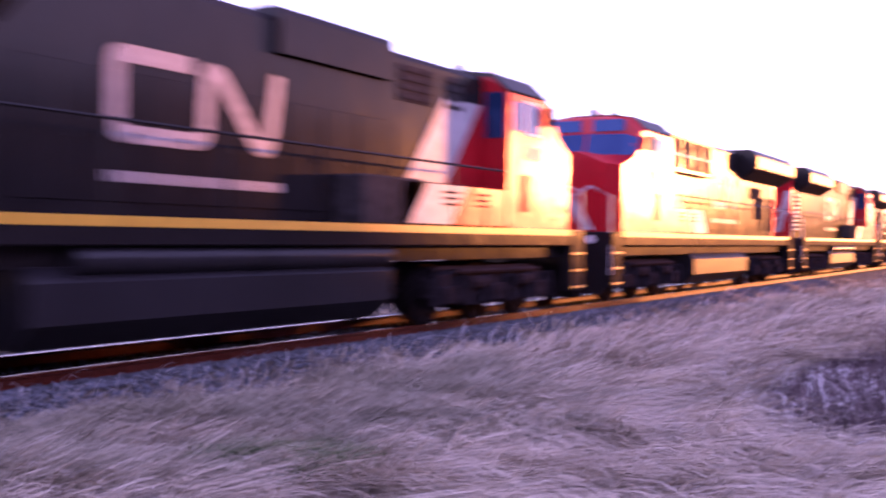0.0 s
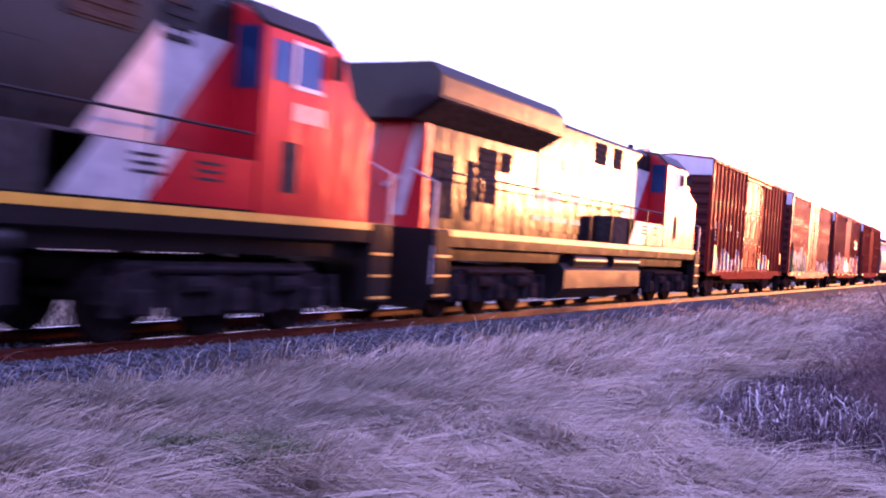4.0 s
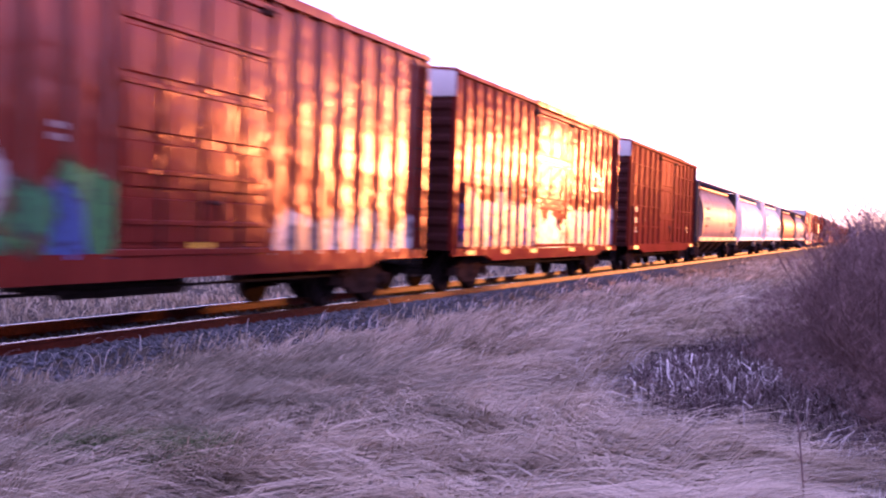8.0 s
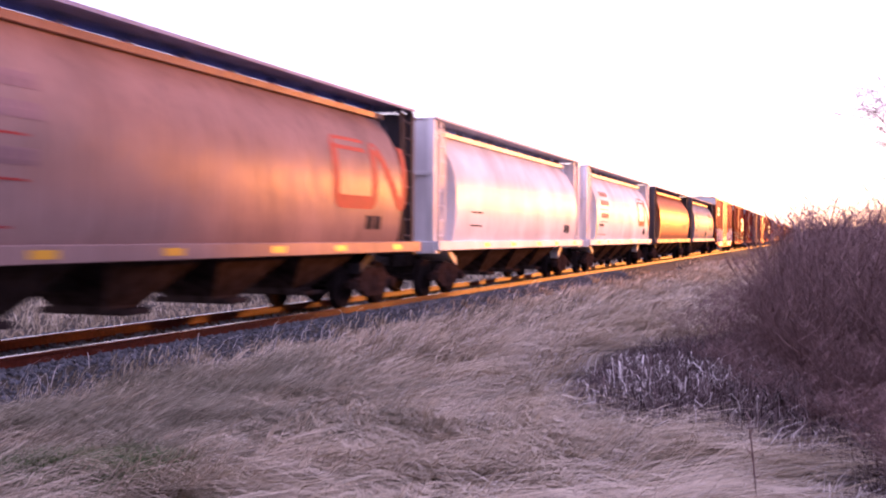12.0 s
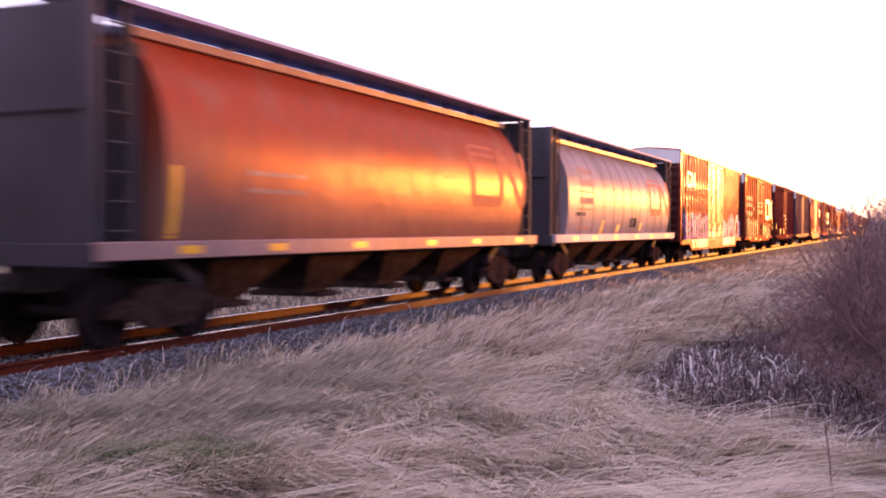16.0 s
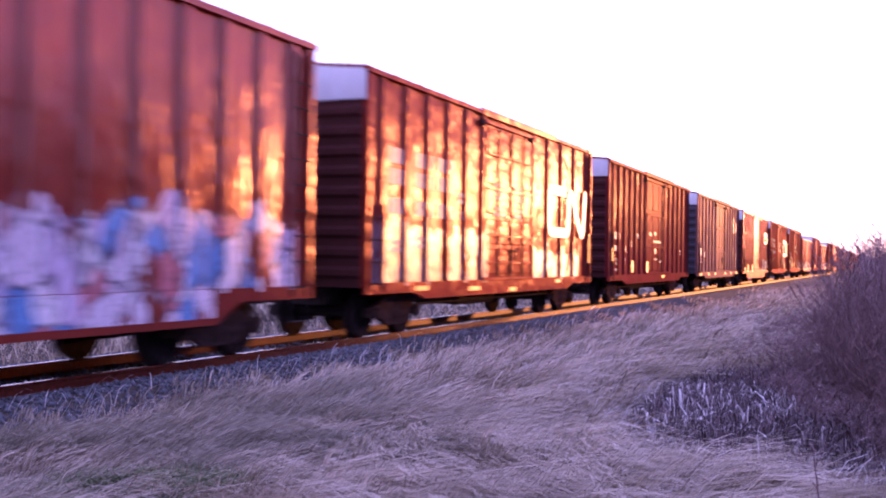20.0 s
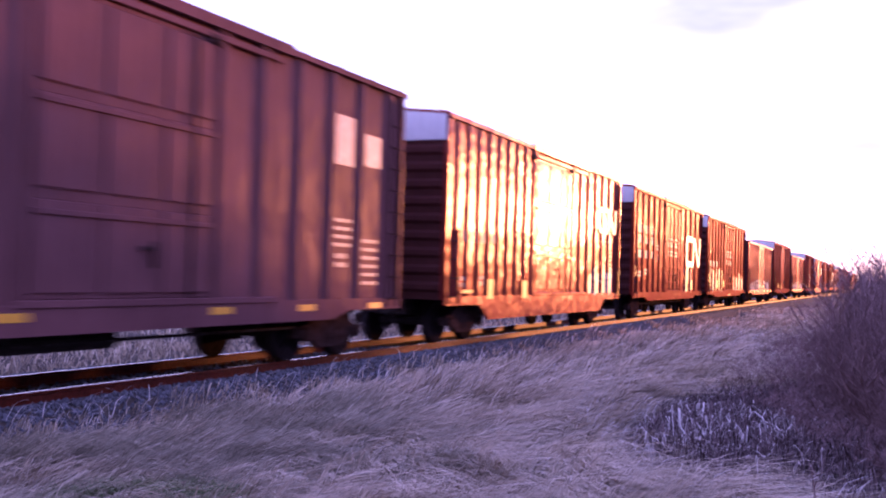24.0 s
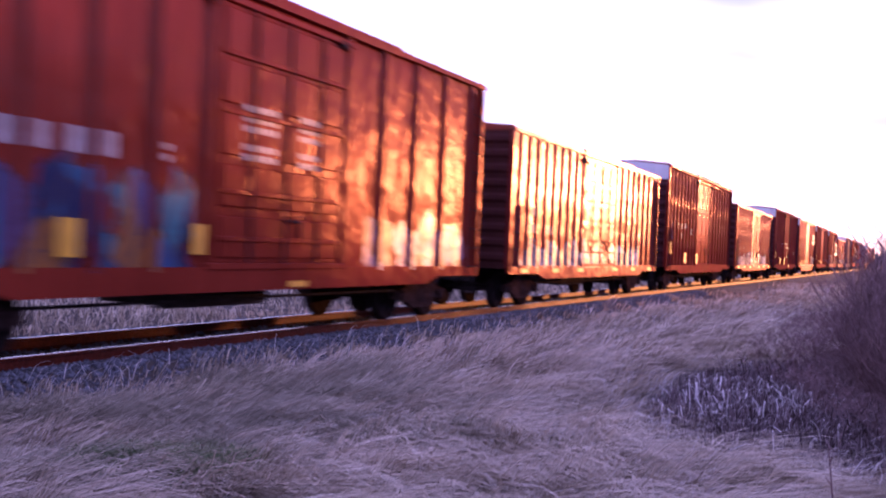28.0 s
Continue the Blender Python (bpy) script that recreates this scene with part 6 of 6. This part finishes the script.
# ---- weeds and shrubs ----
def weeds():
    """Broken stalks in loose knots, some bleached, most brown, with forked tops."""
    r = np.random.default_rng(31)
    for name, k, lo, hi, wide, mat, label, pale in (("dead_weeds", 750, 0.15, 0.6, (0.014, 0.027), "weed", "bleached broken weed stalks before the thicket", True), ("brown_weeds", 52000, 0.2, 0.7, (0.007, 0.018), "brushwood", "brown tangled stalks at the thicket's foot", False)):
        x, y = r.uniform(-2.8, 1.6, k), r.uniform(5.8, 19, k)
        knots = np.stack([r.uniform(-2.6, -0.8, 40), r.uniform(10.4, 15.0, 40)], -1)
        if pale:
            at = knots[r.integers(0, 40, k)] + r.normal(0, 0.2, (k, 2))
            near = r.random(k) < 0.75
            x, y = np.where(near, at[:, 0], x), np.where(near, at[:, 1], y)
        keep = brush(x, y)
        x, y = x[keep], y[keep]
        k = len(x)
        lay = np.clip(r.normal(0.46 if pale else 0.58, 0.32 if pale else 0.27, k), 0.03, 0.97)
        hgt = (lo + (hi - lo) * r.random(k) ** 1.5) * np.clip(0.75 + 0.2 * (x + 2.6), 0.5, 1.0)
        me = blades(name, x, y, hgt + (0.12 if pale else 0), r.uniform(*wide, k), lay, r.uniform(0, 6.28, k), M[mat], 32)
        tagged(new(name, me), label, "weeds", kind="stuff")


weeds()


def lone_stalk(x, y, tall):
    """One dry stem with a few stubs, standing out of the grass."""
    z = rise(x, y)
    stalk = tagged(new("dead_stalk"), "single dark dry stalk standing in the grass", "weed")
    stalk.location = (x, y, z)
    bends = [(0, 0, -0.05), (-0.02, 0.01, tall * 0.35), (-0.045, 0.0, tall * 0.7), (-0.075, 0.02, tall)]
    part("stem", Geo().tube(bends, [0.008, 0.007, 0.005, 0.003], 6).mesh("stem", M["twig"], True), stalk)
    for h, a in ((0.45, 0.4), (0.66, 2.6), (0.86, 5.0)):
        p = Vector((-0.065 * h, 0.01, tall * h))
        part("stub", Geo().tube([p, p + Vector((0.05 * math.cos(a), 0.05 * math.sin(a), 0.05))], [0.004, 0.002], 5).mesh("stub", M["twig"], True), stalk)


lone_stalk(-0.33, 6.75, 0.72)


def shrub_parts(seed, stems, tall, spread):
    """Thin stems that fan out from the ground, each with forked twigs."""
    r = random.Random(seed)
    main, fine = Geo(), Geo()
    for _ in range(stems):
        a, q = r.uniform(0, 6.28), spread * 0.55 * math.sqrt(r.random())
        p = Vector((q * math.cos(a), q * math.sin(a), -0.05))
        a2 = a + r.uniform(-0.7, 0.7)
        lean = r.uniform(0.05, 0.42)
        hgt = tall * r.choice((r.uniform(0.45, 0.85), r.uniform(0.6, 1.08)))
        pts = [p]
        steps = 5
        for i in range(steps):
            k = hgt / steps
            lean2 = lean * (0.6 + 0.35 * i)
            p = p + Vector((math.cos(a2) * lean2 * k + r.uniform(-0.05, 0.05), math.sin(a2) * lean2 * k + r.uniform(-0.05, 0.05), k))
            pts.append(p)
        r0 = r.uniform(0.005, 0.013)
        main.tube(pts, [r0 * (1 - 0.8 * i / steps) for i in range(steps + 1)], 3)
        for i in range(1, steps + 1):
            for _ in range(r.randint(2, 4)):
                b = r.uniform(0, 6.28)
                ln = r.uniform(0.2, 0.5) * tall / 2
                s = pts[i].lerp(pts[i - 1], r.random())
                dv = Vector((math.cos(b), math.sin(b), r.uniform(0.5, 1.6))).normalized()
                mid = s + dv * ln * 0.5 + Vector((0, 0, 0.03))
                end = mid + (dv + Vector((0, 0, 0.35))).normalized() * ln * 0.5
                fine.tube([s, mid, end], [0.0045, 0.0035, 0.0022], 3)
                for _ in range(4):
                    b2 = b + r.uniform(-1.1, 1.1)
                    d2 = Vector((math.cos(b2), math.sin(b2), r.uniform(0.2, 1.3))).normalized()
                    s2 = s.lerp(end, r.uniform(0.3, 0.95))
                    fine.tube([s2, s2 + d2 * ln * r.uniform(0.25, 0.5)], [0.003, 0.0018], 3)
    mats = []
    for g, nm in ((main, "base"), (fine, "crown")):
        me = bpy.data.meshes.new(nm)
        me.from_pydata(g.v, [], g.f)
        me.materials.append(M["twig"])
        mats.append(me)
    return mats


SHRUBS = [(0.01, 15.5, 2.0), (0.2, 14.2, 2.0), (1.0, 7.5, 0.75), (1.3, 8.3, 0.8), (0.2, 17.3, 2.15), (0.3, 12.7, 2), (1.3, 11.6, 2.1), (0.7, 14.6, 2.15), (-0.16, 14.9, 1.44), (1.9, 13.4, 2.2), (2.9, 12.2, 2.2), (1, 16.6, 2.2), (-0.32, 17.6, 1.35), (2.3, 15.8, 2.2), (3.4, 14.6, 2.2), (0.2, 19.6, 2.1), (1.8, 19.4, 2.3), (3.6, 18.2, 2.3), (-0.46, 22, 1.53), (0.9, 23.2, 2.4), (2.7, 22.6, 2.4), (4.6, 21.8, 2.5), (0.4, 27.5, 2.5), (2.2, 28, 2.5), (4.2, 27, 2.6), (0.2, 33, 2.6), (2.2, 34, 2.7), (4.6, 33, 2.7), (0.4, 40, 2.8), (3.2, 41, 2.8), (6.2, 40, 2.8), (1, 49, 2.9), (4.4, 50, 2.9), (7.2, 49, 2.9), (1.5, 10.1, 1.3), (0.55, 11.2, 1.15), (2.4, 10.4, 1.9), (0.9, 9.2, 0.7), (1.2, 12.6, 1.9), (-0.08, 13.6, 1.5), (1.5, 15.2, 2), (0.3, 16.2, 1.9), (-0.5, 13.4, 0.55), (-0.2, 11.7, 0.5), (0.5, 10.4, 0.55), (-0.72, 17, 0.8), (-1.05, 22.5, 1), (0.9, 12, 1.2), (1.5, 9, 0.7), (2.1, 8.6, 0.9)]
_r = random.Random(5)
HAZE = [(-(0.105 - 0.055 * _r.random()) * y, y, _r.uniform(0.5, 0.95)) for y in [14.5 + 1.4 * k for k in range(13)]]
_forms = [shrub_parts(s, 78, 2.2, 1.0) for s in (1, 2, 3)] + [shrub_parts(8, 18, 2.2, 1.0)]
for i, (x, y, tall) in enumerate(SHRUBS + HAZE):
    sh = tagged(new("shrub"), "leafless red-brown shrub with dense thin twigs" if tall > 1.3 else "low leafless brown shrub at the thicket's edge", "shrub", "thicket")
    k = tall / 2.2
    w = 1.0 if tall > 1.3 else 1.25
    sh.matrix_basis = Matrix.LocRotScale((x, y, rise(x, y)), Euler((0, 0, 2.4 * i)), (w * max(k, 0.6), w * max(k, 0.6), k))
    st, tw = _forms[i % 3 if i < len(SHRUBS) else 3]
    part("base", st, sh)
    part("crown", tw, sh)


def bare_tree(x, y, tall, seed, lean):
    r = random.Random(seed)
    trunk, crown = Geo(), Geo()

    def limb(p, d, ln, rad, level):
        pts, rs = [p], [rad]
        for i in range(4):
            d = (d + Vector((r.uniform(-0.22, 0.22), r.uniform(-0.22, 0.22), r.uniform(-0.08, 0.16) - (0.14 if level > 2 else 0)))).normalized()
            p = p + d * ln / 4
            pts.append(p)
            rs.append(rad * (1 - 0.17 * (i + 1)))
        (trunk if level < 2 else crown).tube(pts, rs, 6 if level < 2 else 3)
        if level < 4:
            for _ in range((10, 8, 9, 8)[level]):
                s = pts[r.randint(1 + (level == 0), 4)]
                b = r.uniform(0, 6.28)
                out = Vector((math.cos(b), math.sin(b), r.uniform(-0.1, 0.8))).normalized()
                limb(s, (d * 0.5 + out).normalized(), ln * r.uniform(0.38, 0.6), max(0.004, rad * 0.42), level + 1)
    limb(Vector((0, 0, -0.1)), Vector((lean, 0, 1)).normalized(), tall * 0.55, 0.065, 0)
    t = tagged(new("bare_tree"), "small leafless tree with fine drooping twigs", "tree")
    t.location = (x, y, rise(x, y))
    a = trunk.mesh("trunk", M["bark"], True)
    me = bpy.data.meshes.new("crown")
    me.from_pydata(crown.v, [], crown.f)
    me.materials.append(M["twig"])
    part("trunk", a, t)
    part("crown", me, t)


bare_tree(3.05, 27.0, 6.8, 4, -0.05)


def far_woods():
    """A low line of bare woods along the horizon."""
    r = random.Random(8)
    v, f = [], []
    x = -700.0
    while x < 1500:
        y = 900 + r.uniform(-40, 40)
        for _ in range(5):
            hgt, w = r.uniform(5, 11), r.uniform(2.5, 6)
            cx, cy = x + r.uniform(-6, 6), y + r.uniform(-10, 10)
            o = len(v)
            for k in range(5):
                a = k * 1.2566
                v.append((cx + w * math.cos(a), cy + w * math.sin(a), -0.5))
            for k in range(5):
                a = k * 1.2566
                v.append((cx + w * 0.9 * math.cos(a), cy + w * 0.9 * math.sin(a), hgt * r.uniform(0.55, 0.8)))
            v.append((cx, cy, hgt))
            for k in range(5):
                j = (k + 1) % 5
                f += [(o + k, o + j, o + 5 + j, o + 5 + k), (o + 5 + k, o + 5 + j, o + 10)]
        x += 9
    me = bpy.data.meshes.new("far_woods")
    me.from_pydata(v, [], f)
    me.materials.append(M["woods"])
    tagged(new("far_woods", me), "low line of bare woods on the horizon", "woods", kind="stuff")


far_woods()


def side_woods():
    """Unseen woods, added on the viewer's side of the line to shade the field."""
    r = np.random.default_rng(77)
    centres = [(14.5 + 3.2 * row + r.uniform(-0.8, 0.8), y + r.uniform(-1, 1), r.uniform(6.4, 8.2)) for row in range(4) for y in np.arange(-70, 68.5 + 2.6 * 3.2 * row, 2.4)]
    # a lower hedge, added unseen past the tall trees to shade the rail
    centres += [(14.5 + r.uniform(-0.8, 0.8), y, r.uniform(4.3, 4.9)) for y in np.arange(66, 73.5, 1.0)]
    vs = []
    for cx, cy, hgt in centres:
        k = 620
        t = r.random(k)
        rad = 2.5 * np.sin(np.pi * np.clip(0.3 + 0.45 * t, 0, 1)) * np.sqrt(r.random(k)) + 0.15
        a = r.uniform(0, 6.28, k)
        c = np.stack([cx + rad * np.cos(a), cy + rad * np.sin(a), -0.3 + t * hgt], -1)
        vs.append(c[:, None] + r.normal(0, 0.27, (k, 3, 3)))
    for y0 in np.arange(110, 760, 5.5):
        for row in range(2):
            hgt, k = r.uniform(7, 12), 150
            t = r.random(k)
            rad = 3.0 * np.sin(np.pi * np.clip(0.12 + 0.86 * t, 0, 1)) * np.sqrt(r.random(k)) + 0.2
            a = r.uniform(0, 6.28, k)
            c = np.stack([66 + 6 * row + r.uniform(-2, 2) + rad * np.cos(a), y0 + r.uniform(-2, 2) + rad * np.sin(a), -0.3 + t * hgt], -1)
            vs.append(c[:, None] + r.normal(0, 0.6, (k, 3, 3)))
    v = np.concatenate(vs).reshape(-1, 3)
    me = soup("side_woods", v, np.arange(len(v)).reshape(-1, 3), M["woods"])
    tagged(new("side_woods", me), "unseen dense brown woods added to shade the field", "woods", kind="stuff")


side_woods()

motions()
